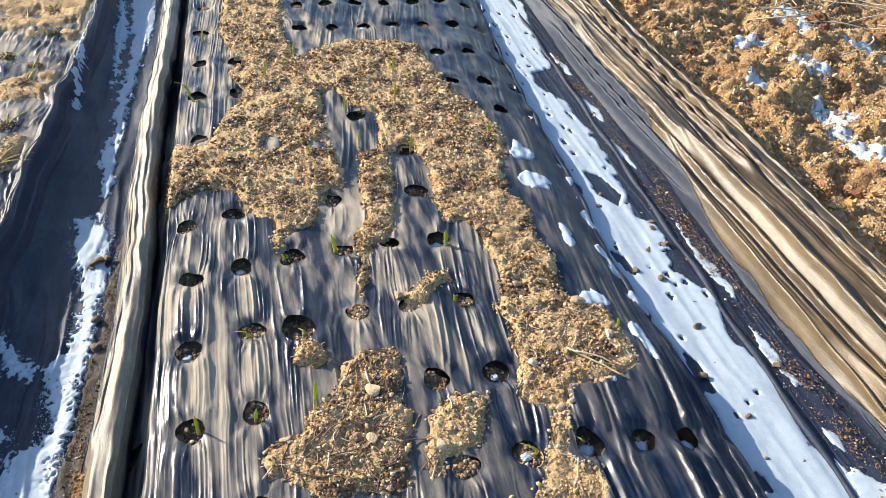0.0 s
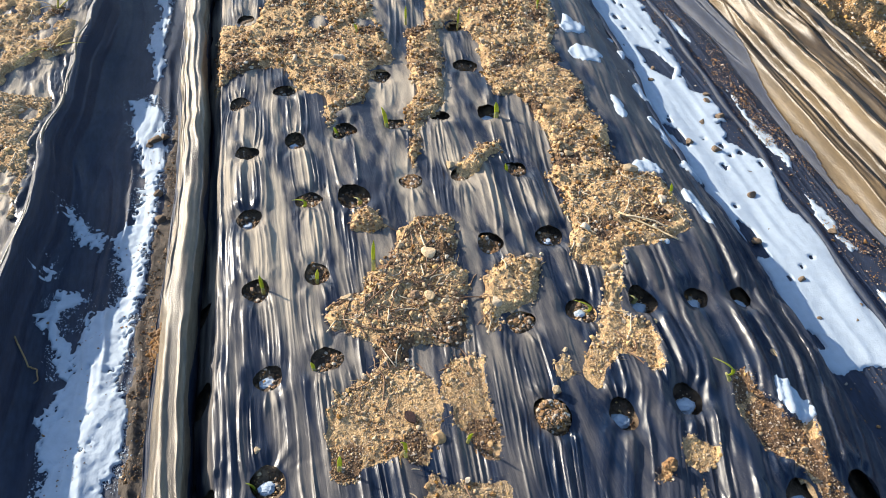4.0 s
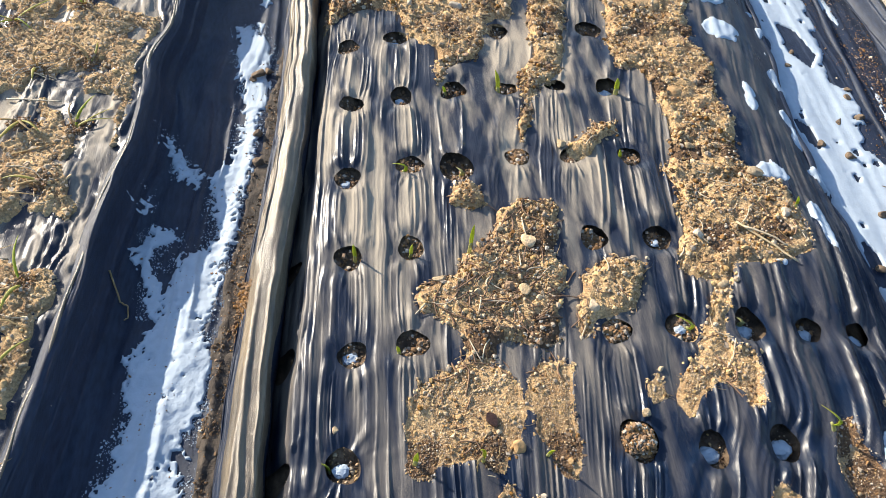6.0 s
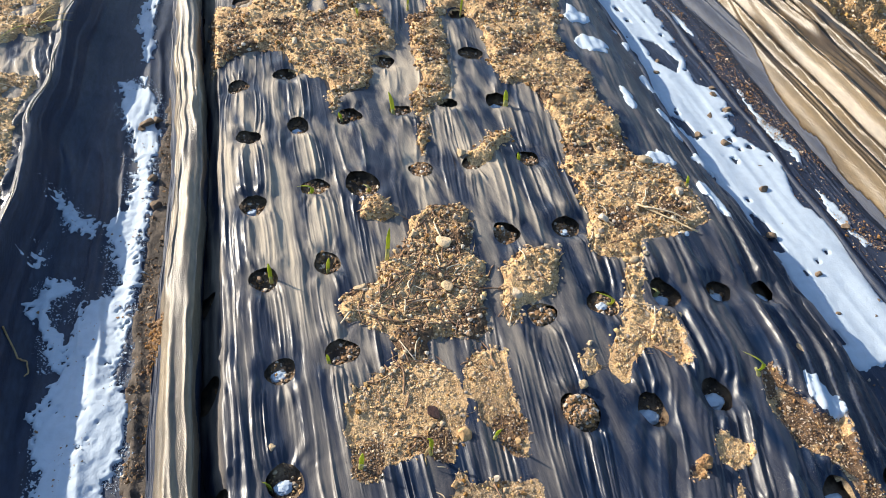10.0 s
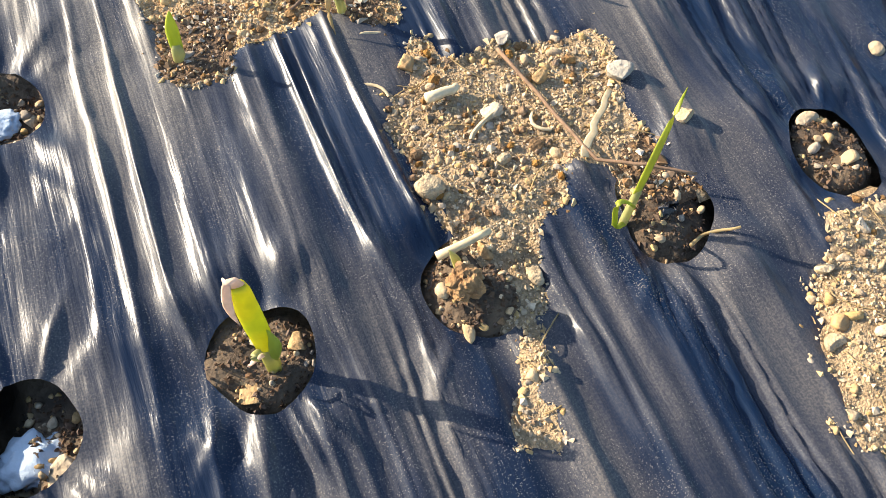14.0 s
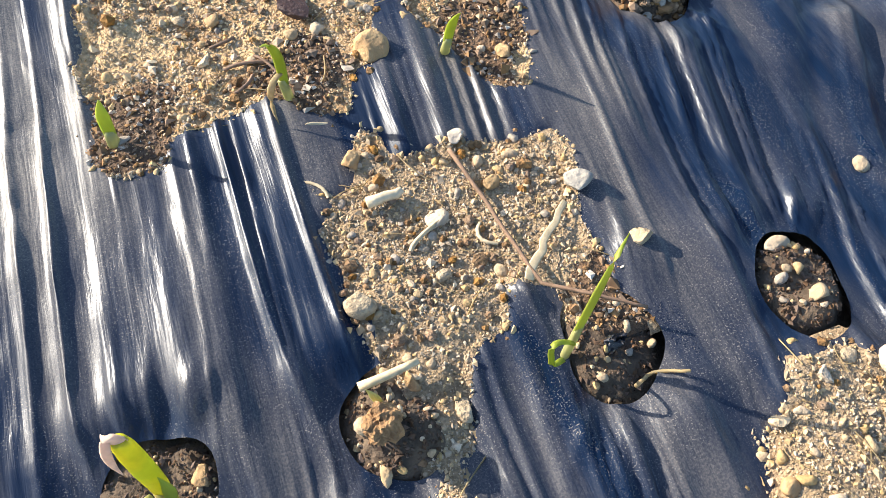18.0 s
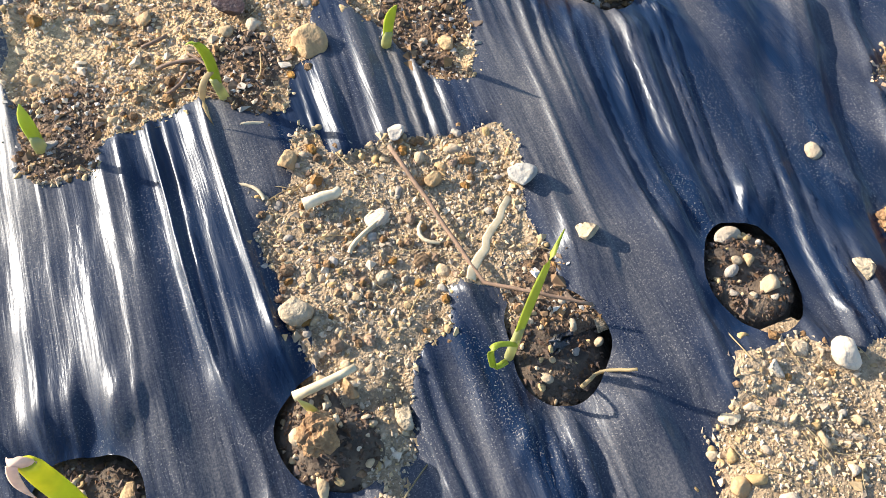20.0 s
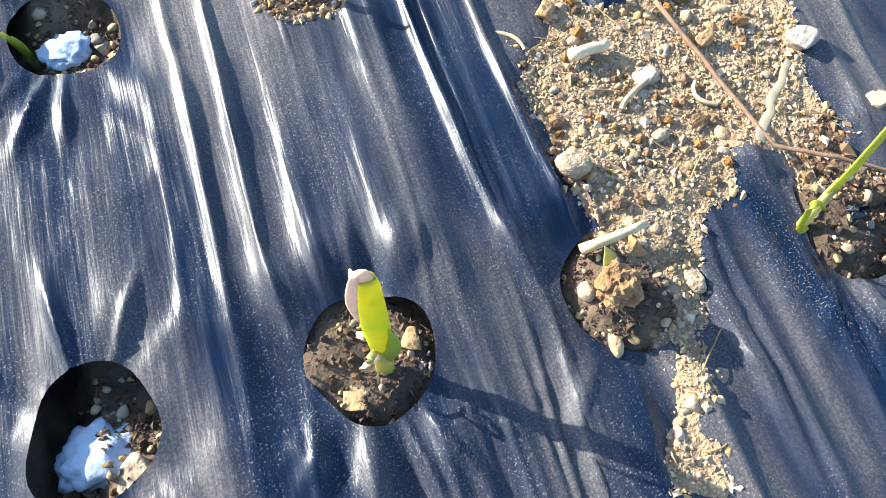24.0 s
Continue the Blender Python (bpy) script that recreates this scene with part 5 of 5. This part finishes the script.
# ---- tubes, blades and shoots ----
def tube(path, radii, flat=1.0, sides=8, twist=0.0):
    """Vertices and faces of a closed tube along path; flat presses it across."""
    path = [Vector(p) for p in path]
    V, F = [], []
    n = len(path)
    for i, p in enumerate(path):
        d = (path[min(i + 1, n - 1)] - path[max(i - 1, 0)]).normalized()
        side = d.cross(Vector((0.31, 0.17, 0.93)) if abs(d.z) < 0.8 else Vector((0.2, 0.97, 0.1))).normalized()
        up = side.cross(d)
        for k in range(sides):
            a = 2 * math.pi * k / sides + twist * i
            V.append(p + side * (radii[i] * math.cos(a)) + up * (radii[i] * flat * math.sin(a)))
    for i in range(n - 1):
        for k in range(sides):
            q = (k + 1) % sides
            F.append((i * sides + k, i * sides + q, (i + 1) * sides + q, (i + 1) * sides + k))
    V += [path[0], path[-1]]
    c0, c1 = len(V) - 2, len(V) - 1
    for k in range(sides):
        q = (k + 1) % sides
        F.append((c0, q, k, k)), F.append((c1, (n - 1) * sides + k, (n - 1) * sides + q, (n - 1) * sides + q))
    return V, F


def tube_object(name, path, radii, mat, parent=None, flat=1.0, sides=8):
    V, F = tube(path, radii, flat, sides)
    me = bpy.data.meshes.new(name)
    me.from_pydata(V, [], [f if f[2] != f[3] else f[:3] for f in F])
    for p in me.polygons:
        p.use_smooth = True
    me.materials.append(mat)
    ob = new(name, me)
    if parent:
        ob.parent = parent
    return ob


def bend(p0, p1, p2, n=9):
    """Points on a curve that leaves p0 towards p1 and ends at p2."""
    p0, p1, p2 = Vector(p0), Vector(p1), Vector(p2)
    return [p0 * (1 - t) ** 2 + p1 * 2 * t * (1 - t) + p2 * t * t for t in [i / (n - 1) for i in range(n)]]


def blade_radii(w, n=9, tip=0.12):
    return [w * 0.5 * (0.62 + 0.38 * math.sin(math.pi * min(1, 0.25 + 0.6 * i / (n - 1)))) * (1 - (1 - tip) * max(0, (i / (n - 1) - 0.45) / 0.55) ** 1.6) for i in range(n)]


def sprout(x, y, dx, dy, h, w, label, arch=0.0, dead=False, colour=None):
    """A young garlic shoot: a pale sheath at its foot and one green blade, sometimes a withered leaf."""
    base = new("garlic_shoot")
    base.location = (x, y, top_h(x, y) - 0.002)
    base.empty_display_size = 0.01
    tagged(base, label, "garlic shoot", "garlic shoots on the bed")
    foot = bend((0, 0, -0.004), (dx * 0.1, dy * 0.1, h * 0.2), (dx * 0.3, dy * 0.3, h * 0.38), 5)
    tube_object("sheath", foot, [w * 0.50, w * 0.52, w * 0.50, w * 0.46, w * 0.36], M_PALE, base, 0.85)
    mid = (dx * 0.35 - arch * dx * 0.9, dy * 0.35 - arch * dy * 0.9, h * (0.75 + 0.6 * arch))
    tube_object("blade", bend((dx * 0.2, dy * 0.2, h * 0.22), mid, (dx, dy, h), 11), blade_radii(w, 11), colour or M_LEAF, base, 0.38)
    if dead:
        tube_object("withered_leaf", bend((dx * 0.2, dy * 0.2, h * 0.5), (dx * 0.5 - 0.01, dy * 0.5 - 0.004, h * 0.45), (dx * 0.5 - 0.006, -0.018, 0.003), 8), blade_radii(w * 0.7, 8), M_DRY, base, 0.3)
    return base


sprout(0.097, -0.611, 0.004, 0.004, 0.036, 0.0078, "short yellow-green garlic shoot in dark gritty soil")
sprout(0.200, -0.616, -0.010, -0.002, 0.050, 0.0060, "curved green garlic shoot with a withered leaf hanging down", 0.5, True)
sprout(0.298, -0.612, 0.004, -0.012, 0.044, 0.0062, "small green garlic shoot among fine roots")
tall = sprout(0.286, -0.816, 0.026, 0.021, 0.080, 0.0050, "tall slender garlic shoot with a curled side leaf", 0.1)
tube_object("side_leaf", bend((0.002, 0, 0.02), (-0.016, 0.0, 0.045), (-0.012, -0.004, 0.022), 9) + bend((-0.012, -0.004, 0.022), (-0.012, -0.006, 0.012), (-0.003, -0.003, 0.010), 5)[1:], [0.0016] * 13, M_LEAF, tall, 0.5)
sprout(0.528, -0.815, 0.004, 0.015, 0.058, 0.0062, "upright green garlic shoot behind ochre clods")
sprout(0.193, -0.810, -0.006, 0.004, 0.024, 0.0048, "stubby yellow garlic tip breaking through a clod", colour=M_PALE)
sprout(-0.030, -0.606, -0.012, 0.004, 0.030, 0.0060, "small green garlic shoot at the rim of a hole", 0.3)

# The thick shoot with its cut tip.
thick = new("garlic_shoot")
thick.location = (0.090, -0.820, top_h(0.09, -0.82) - 0.002)
thick.empty_display_size = 0.01
tagged(thick, "thick bright green garlic shoot with a pale cut tip", "garlic shoot", "garlic shoots on the bed")
M_THICK = material("thick_leaf", (0.74, 0.70, 0.03), 0.4, 0.15, 60, (0.52, 0.58, 0.03), 0.8, 45)
M_TIP = leafy(material("cut_tip", (0.78, 0.60, 0.46), 0.7, 0.15, 200), 0.4)
leafy(M_THICK, 0.55)
tube_object("sheath", [(0, 0, -0.004), (0, 0.002, 0.006), (0, 0.004, 0.014), (0, 0.005, 0.019)], [0.0036, 0.0040, 0.0043, 0.0041], M_WILT, thick, 0.85, 12)
tube_object("stem", [(0, 0.004, 0.014), (0, 0.007, 0.024), (-0.0005, 0.010, 0.036), (-0.001, 0.0135, 0.050), (-0.001, 0.016, 0.061), (-0.0015, 0.017, 0.066)], [0.0040, 0.0050, 0.0056, 0.0056, 0.0050, 0.0042], M_THICK, thick, 0.62, 14)
tube_object("outer_leaf", bend((0.001, 0.0015, 0.012), (0.0065, 0.001, 0.026), (0.0035, 0.006, 0.036), 9), blade_radii(0.0062, 9), M_LEAF, thick, 0.4, 10)
tube_object("cut_tip", [(-0.0012, 0.0165, 0.0640), (-0.0030, 0.0172, 0.0690), (-0.0052, 0.0172, 0.0712)], [0.0044, 0.0040, 0.0022], M_TIP, thick, 0.45, 12)
tube_object("withered_leaf", bend((-0.0045, 0.016, 0.070), (-0.0095, 0.012, 0.060), (-0.0062, 0.008, 0.046), 9), blade_radii(0.0044, 9), M_TIP, thick, 0.22)
tube_object("curl", bend((-0.003, 0.002, 0.026), (-0.009, -0.003, 0.033), (-0.004, -0.001, 0.020), 9), blade_radii(0.0034, 9), M_PALE, thick, 0.45)
tube_object("curl", bend((-0.002, 0.001, 0.022), (-0.011, -0.002, 0.024), (-0.010, 0.000, 0.016), 9), blade_radii(0.0026, 9), M_TIP, thick, 0.4)

SHOOTS_MID = [(0.083, -0.419, -0.004, 0.0, 0.028, 0.0066), (0.119, -0.003, -0.030, 0.004, 0.028, 0.0070), (0.013, -0.214, -0.002, 0.0, 0.054, 0.0074), (0.113, -0.211, 0.004, 0.0, 0.043, 0.0068), (0.220, -0.221, 0.003, 0.0, 0.080, 0.0074), (0.335, 0.232, -0.014, 0.003, 0.072, 0.0095), (0.217, 0.235, -0.008, 0.001, 0.026, 0.007), (0.593, 0.211, -0.004, 0.002, 0.044, 0.011), (0.559, 0.016, -0.005, 0.003, 0.029, 0.007), (0.589, -0.403, -0.030, 0.021, 0.027, 0.0068), (0.779, -0.416, -0.012, 0.012, 0.020, 0.0066), (0.755, -0.606, -0.027, 0.030, 0.034, 0.0068), (0.876, -0.138, -0.005, 0.004, 0.031, 0.0065)]
for i, (x, y, dx, dy, h, w) in enumerate(SHOOTS_MID):
    arched = abs(dx) + abs(dy) > 0.028
    sprout(x, y, dx, dy, h, w, ("arching" if arched else "slim upright") + " green garlic shoot in its planting hole", 0.7 if arched else 0.0)
SHOOTS_FAR = [(0.038, 1.025, -0.050, -0.003, 0.070, 0.0115), (0.077, 1.466, 0.002, 0.0, 0.051, 0.010), (0.256, 1.122, 0.004, 0.0, 0.065, 0.0105), (0.367, 1.308, 0.002, 0.0, 0.047, 0.010), (0.472, 0.889, -0.012, 0.002, 0.062, 0.009), (0.471, 0.677, 0.001, 0.0, 0.058, 0.0095), (0.613, 0.655, 0.006, 0.0, 0.073, 0.0085), (0.622, 0.890, -0.002, 0.001, 0.080, 0.010), (0.669, 1.119, -0.004, 0.001, 0.060, 0.0085), (0.853, 0.676, -0.004, 0.002, 0.045, 0.010), (0.332, 0.645, -0.012, 0.001, 0.030, 0.0105), (0.182, 1.804, -0.002, 0.0, 0.042, 0.011)]
for i, (x, y, dx, dy, h, w) in enumerate(SHOOTS_FAR):
    sprout(x, y, dx, dy, h, w * 0.62, ("leaning" if abs(dx) > 0.01 else "upright") + " young garlic shoot rising through sandy soil", 0.2)
for x, y in ((0.683, -0.392), (0.229, -0.015)):
    sprout(x, y, -0.012, 0.012, 0.018, 0.0095, "curled yellowish garlic tip in its hole", 0.8, colour=M_PALE)

# ---- garlic of the neighbouring bed, with limp leaves ----
for x, y in LEFT_PLANTS:
    z = float(left_h(np.array([x]), np.array([y]))[0]) + 0.008
    plant = new("garlic_plant")
    plant.location, plant.empty_display_size = (x, y, z), 0.01
    tagged(plant, "limp garlic plant with yellowing leaves lying on the soil", "garlic plant", "garlic plants of the neighbouring bed")
    for k in range(rng.integers(3, 6)):
        a, ln = rng.uniform(0, 2 * math.pi), rng.uniform(0.05, 0.12)
        dx, dy = math.cos(a) * ln, math.sin(a) * ln
        dry = rng.uniform() < 0.88
        pts = bend((0, 0, -0.006), (dx * 0.35 + rng.uniform(-0.02, 0.02), dy * 0.35, rng.uniform(0.010, 0.036)), (dx, dy, rng.uniform(0.001, 0.005)), 10)
        tube_object("leaf", pts, blade_radii(rng.uniform(0.004, 0.0075), 10), (M_DRY, M_WILT)[k % 2] if dry else M_LEAF, plant, 0.35, 6)

# ---- straw, twigs, bark ----
def straw(name, pts, r, mat, label, flat=1.0, category="straw"):
    path = []
    for a, b in zip(pts[:-1], pts[1:]):
        path += [Vector(a).lerp(Vector(b), t) + Vector((0, 0, 0.0)) for t in (0, 0.25, 0.5, 0.75)]
    path.append(Vector(pts[-1]))
    path = [p + Vector((rng.normal() * r * 0.25, rng.normal() * r * 0.25, 0)) for p in path]
    ob = tube_object(name, path, [r * (1 - 0.35 * i / len(path)) for i in range(len(path))], mat, None, flat)
    return tagged(ob, label, category)


def lay(*pts, lift=0.003):
    return [(x, y, top_h(x, y) + lift) for x, y in pts]


straw("stick", lay((0.185, -0.797), (0.216, -0.796), lift=0.008), 0.0026, M_STRAW, "short pale dry stick beside a shoot")
straw("stick", lay((0.220, -0.703), (0.241, -0.700), lift=0.005), 0.0034, M_STRAW, "short whitish hollow stalk piece on soil")
straw("twig", lay((0.274, -0.684), (0.283, -0.735), (0.289, -0.778), lift=0.005) + lay((0.310, -0.795), (0.332, -0.810), lift=0.016), 0.0013, M_TWIG, "thin bent brown twig lying across soil and hole", 1.0, "twig")
straw("straw", lay((0.283, -0.775), (0.302, -0.755), (0.321, -0.736), lift=0.004), 0.0026, M_STRAW, "flat torn pale straw on the soil", 0.12)
straw("straw", lay((0.735, -0.180), (0.78, -0.23), (0.822, -0.278), lift=0.006), 0.0035, M_STRAW, "bundle of pale dry straw lying on soil", 0.6)
straw("straw", lay((0.745, -0.195), (0.79, -0.225), (0.81, -0.245), lift=0.010), 0.0030, M_STRAW, "bundle of pale dry straw lying on soil", 0.6)
straw("straw", lay((0.436, -0.965), (0.428, -1.005), lift=0.006), 0.0030, M_STRAW, "broad pale straw beside a big stone", 0.4)
straw("root", lay((0.312, -0.842), (0.325, -0.838), (0.338, -0.846), lift=0.005), 0.0011, M_DRY, "thin pinkish root across a planting hole", 1.0, "root")
chip = mesh_object("bark_chip", rock_shape(ICO2[0], 1, 12, 0.35, 0.5)[0] * (0.012, 0.021, 0.009), ICO2[1], M_CHIP, None, False)
chip.location, chip.rotation_euler = (0.222, -0.552, top_h(0.222, -0.552) + 0.004), (0.1, 0.2, 0.55)
tagged(chip, "dark brown chip of bark on sandy soil", "bark chip")
scrap = mesh_object("film_scrap", rock_shape(ICO3[0], 1, 9, 0.3, 0.5)[0] * (0.014, 0.0055, 0.003), ICO2[1], M_FILM)
scrap.location, scrap.rotation_euler = (0.312, -0.818, top_h(0.312, -0.818) + 0.004), (0.2, 0.1, 0.25)
tagged(scrap, "crumpled scrap of black film inside a planting hole", "plastic scrap")


def on_left(*pts, lift=0.004):
    return [(x, y, max(float(left_soil_h(np.array([x]), np.array([y]))[0]), float(left_h(np.array([x]), np.array([y]))[0])) + lift) for x, y in pts]


straw("stick", on_left((-0.72, 0.262), (-0.66, 0.250), (-0.601, 0.244)), 0.0022, M_STRAW, "long pale dry stalk lying on the neighbouring bed", 0.8)
straw("straw", on_left((-0.66, 0.08), (-0.62, 0.10), (-0.585, 0.12)), 0.0024, M_DRY, "limp yellowed garlic leaf across the soil", 0.5)
straw("straw", on_left((-0.60, -0.315), (-0.56, -0.32), (-0.525, -0.335)), 0.0024, M_DRY, "limp yellowed garlic leaf across the soil", 0.5)
hook = [(-0.442, -0.175), (-0.420, -0.230), (-0.406, -0.238), (-0.402, -0.262), (-0.409, -0.268)]
straw("root", [(x, y, float(on_left_mat(np.array([x]), np.array([y]))[0]) + 0.004) for x, y in hook], 0.0017, M_DRY, "curled pale root hanging over the mat's hem", 1.0, "root")


def fibres(name, n, x0, x1, y0, y1, test, hgt, length, r, mat, label):
    V, F = [], []
    px, py = picked(n, x0, x1, y0, y1, test)
    n = len(px)
    a, ln = rng.uniform(0, 6.28, n), length * rng.uniform(0.4, 1.3, n)
    ex, ey = px + np.cos(a) * ln, py + np.sin(a) * ln
    mx, my = (px + ex) / 2 + rng.normal(size=n) * ln * 0.25, (py + ey) / 2 + rng.normal(size=n) * ln * 0.25
    zs = hgt(np.concatenate([px, mx, ex]), np.concatenate([py, my, ey])).reshape(3, n) + 0.0012
    for i in range(n):
        v, f = tube(bend((px[i], py[i], zs[0, i]), (mx[i], my[i], zs[1, i] + ln[i] * 0.12), (ex[i], ey[i], zs[2, i]), 6), [r * rng.uniform(0.6, 1.2)] * 6, 1.0, 4)
        k = len(V)
        V += [tuple(q) for q in v]
        F += [tuple(j + k for j in q) for q in f]
    ob = mesh_object(name, V, F, mat)
    return tagged(ob, label, "roots", kind="stuff")


fibres("root_fibres", 700, -0.05, 0.72, -1.05, -0.48, on_soil, soil_h, 0.022, 0.00035, M_DRY, "fine dry root fibres in the sandy soil")
fibres("root_fibres", 1300, -0.05, 0.95, -0.48, 0.6, on_soil, soil_h, 0.035, 0.0006, M_DRY, "fine dry root fibres in the sandy soil")
fibres("dry_stalks", 420, -1.2, -0.45, -0.9, 2.0, lambda x, y: np.clip(left_soil_mask(x, y) * 3, 0, 0.8), lambda x, y: left_soil_h(x, y) + 0.002, 0.075, 0.0012, M_STRAW, "thin dry garlic leaves strewn over the neighbouring bed")
fibres("dry_stalks", 70, 2.55, 3.3, 1.15, 1.9, lambda x, y: np.full(x.shape, 0.8), lambda x, y: ground_h(x, y) + 0.02, 0.30, 0.0032, M_STRAW, "dry brown stalks lying at the field's end")

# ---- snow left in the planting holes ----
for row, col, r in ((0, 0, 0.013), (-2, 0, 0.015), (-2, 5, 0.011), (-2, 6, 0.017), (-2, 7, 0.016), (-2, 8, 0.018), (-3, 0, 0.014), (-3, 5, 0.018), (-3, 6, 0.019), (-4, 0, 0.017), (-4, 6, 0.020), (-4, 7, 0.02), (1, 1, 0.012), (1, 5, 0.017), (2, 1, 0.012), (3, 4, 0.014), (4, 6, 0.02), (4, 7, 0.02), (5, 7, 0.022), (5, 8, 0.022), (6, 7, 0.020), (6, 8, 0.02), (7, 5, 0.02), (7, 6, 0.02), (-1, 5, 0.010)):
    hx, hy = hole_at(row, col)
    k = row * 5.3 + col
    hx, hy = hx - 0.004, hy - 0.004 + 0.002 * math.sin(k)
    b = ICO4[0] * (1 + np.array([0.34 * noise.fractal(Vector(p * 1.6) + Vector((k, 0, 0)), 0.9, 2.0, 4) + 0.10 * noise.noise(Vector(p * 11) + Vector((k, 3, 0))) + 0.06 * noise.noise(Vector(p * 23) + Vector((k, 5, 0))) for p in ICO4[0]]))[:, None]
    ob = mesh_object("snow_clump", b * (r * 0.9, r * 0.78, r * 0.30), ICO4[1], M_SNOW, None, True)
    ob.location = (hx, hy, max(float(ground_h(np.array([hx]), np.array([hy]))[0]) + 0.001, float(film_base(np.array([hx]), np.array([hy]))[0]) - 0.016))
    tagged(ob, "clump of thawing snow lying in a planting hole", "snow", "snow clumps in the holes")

# ---- rolled hem along the bed's film ----
yy = np.arange(-1.2, 2.4, 0.02)
hem_pts = [(float(right_hem(v)) + 0.016 + 0.003 * math.sin(v * 37), v, -0.046 + 0.003 * math.sin(v * 23)) for v in yy]
tube_object("hem", hem_pts, [0.0085 + 0.0015 * math.sin(v * 31) for v in yy], M_MAT, film, 0.8, 10)

edge_pts = [(-0.458 + 0.088 * v + 0.012 * float(vnoise(np.array([v / 0.13]), np.array([0.0]), 81)[0]) + 0.004 * math.sin(v * 29), v, -0.003 + 0.003 * math.sin(v * 17)) for v in np.arange(-1.2, 2.4, 0.02)]
# This hem's pale colour also has the sun glare in it.
tube_object("hem", edge_pts, [0.0028 + 0.0008 * math.sin(i * 0.9) for i in range(len(edge_pts))], M_GLARE, left_mat, 0.7, 8)

# ---- stones and crumbs of the neighbouring bed, clods of the field ----
for x, y in zip(*picked(75, -1.0, -0.47, -0.85, 0.6, lambda x, y: np.clip(left_soil_mask(x, y) * 6, 0, 1))):
    r = float(np.clip(0.0062 * math.exp(0.35 * rng.normal()), 0.004, 0.013))
    kind, word = ((M_PALESTONE, "whitish"), (M_STONE, "tan"), (M_GREYSTONE, "grey"))[int(rng.integers(0, 3))]
    stone(x, y, r, kind, word + " stone lying on the neighbouring garlic bed", flat=0.6, z=float(left_soil_h(np.array([x]), np.array([y]))[0]), group="stones of the neighbouring bed")
cx, cy = [np.concatenate([p[k] + rng.normal(0, 0.011, 170) for p in LEFT_PLANTS]) for k in (0, 1)]
size = (0.0024 * np.exp(0.45 * rng.normal(size=len(cx)))).clip(0.001, 0.007)
scatter("earth_crumbs", cx, cy, np.maximum(left_h(cx, cy), left_soil_h(cx, cy)) + rng.uniform(0, 0.006, len(cx)), size, M_DARKGRIT, "dark brown crumbs heaped round the limp garlic", "soil")
for x, y in zip(*picked(60, 1.66, 3.0, -0.2, 2.0, lambda x, y: 0.25 + 0.75 * (fbm(x / 0.3, y / 0.3, 153) > 0.1))):
    r = float(np.clip(0.020 * math.exp(0.4 * rng.normal()), 0.010, 0.045))
    b = ICO3[0] * (1 + np.array([0.40 * noise.noise(Vector(p * 1.4) + Vector((x * 90, y * 70, 0))) + 0.30 * noise.noise(Vector(p * 3.6) + Vector((x * 50, y * 70, 9))) for p in ICO3[0]]))[:, None] * r
    b[:, 2] = b[:, 2] * 0.75
    b[:, 2] -= b[:, 2].min() + 0.35 * r
    red = rng.uniform() < 0.6
    ob = mesh_object("clod", b, ICO3[1], M_REDCLOD if red else M_CLOD, None, False)
    ob.location = (x, y, float(ground_h(np.array([x]), np.array([y]))[0]))
    tagged(ob, ("dark reddish-brown" if red else "ochre brown") + " clod of dug earth on the field", "soil clod", "clods on the field")
fibres("straw_bits", 320, 0.10, 0.42, -0.46, -0.08, on_soil, soil_h, 0.045, 0.0014, M_TWIG, "brown straw lying matted on the soil")
fibres("straw_bits", 160, 0.10, 0.95, -0.46, 0.10, on_soil, soil_h, 0.042, 0.0015, M_STRAW, "pale straw lying on the soil")
fibres("straw_bits", 420, -0.05, 0.95, -0.6, 0.6, on_soil, soil_h, 0.030, 0.0014, M_TWIG, "short brown bits of straw in the soil")
fibres("straw_bits", 130, -0.05, 0.95, -0.9, 0.6, on_soil, soil_h, 0.026, 0.0013, M_STRAW, "short pale bits of straw in the soil")

# ---- seam of the mat beside the snow, litter along the ground cloth ----
seam_y = np.arange(-1.0, 2.2, 0.02)
tube_object("seam", [(1.220 + 0.0875 * v + 0.003 * math.sin(v * 21), v, -0.066 + 0.002 * math.sin(v * 13)) for v in seam_y], [0.0085 + 0.002 * math.sin(v * 27) for v in seam_y], M_MAT, right_mat, 0.9, 8)
x, y = picked(45000, 1.15, 1.45, -0.9, 1.4, lambda x, y: np.exp(-((x - 1.275 - 0.07 * y) / 0.035) ** 2) * (0.15 + 0.85 * (fbm(x / 0.05, y / 0.12, 163) > 0.0)))
size = (0.0013 * np.exp(0.5 * rng.normal(size=len(x)))).clip(0.0006, 0.006)
scatter("litter", x, y, np.interp(x - 0.06 * y, [1.20, 1.26, 1.305, 1.33, 1.37], [-0.070, -0.064, -0.054, -0.030, -0.001]) + size * 0.6, size, M_DARKGRIT, "brown crumbs and litter along the ground cloth", "soil", GRAIN)

x, y = picked(16000, -1.0, -0.3, -0.9, 1.0, lambda x, y: np.clip(left_soil_mask(x, y) * 5, 0, 1))
size = (0.0032 * np.exp(0.45 * rng.normal(size=len(x)))).clip(0.0014, 0.010)
scatter("pebbles", x, y, left_soil_h(x, y) + size * 0.15, size, M_GRAVEL, "pale pebbles strewn over the neighbouring bed", "pebbles", ICO1, 6, 0.6)
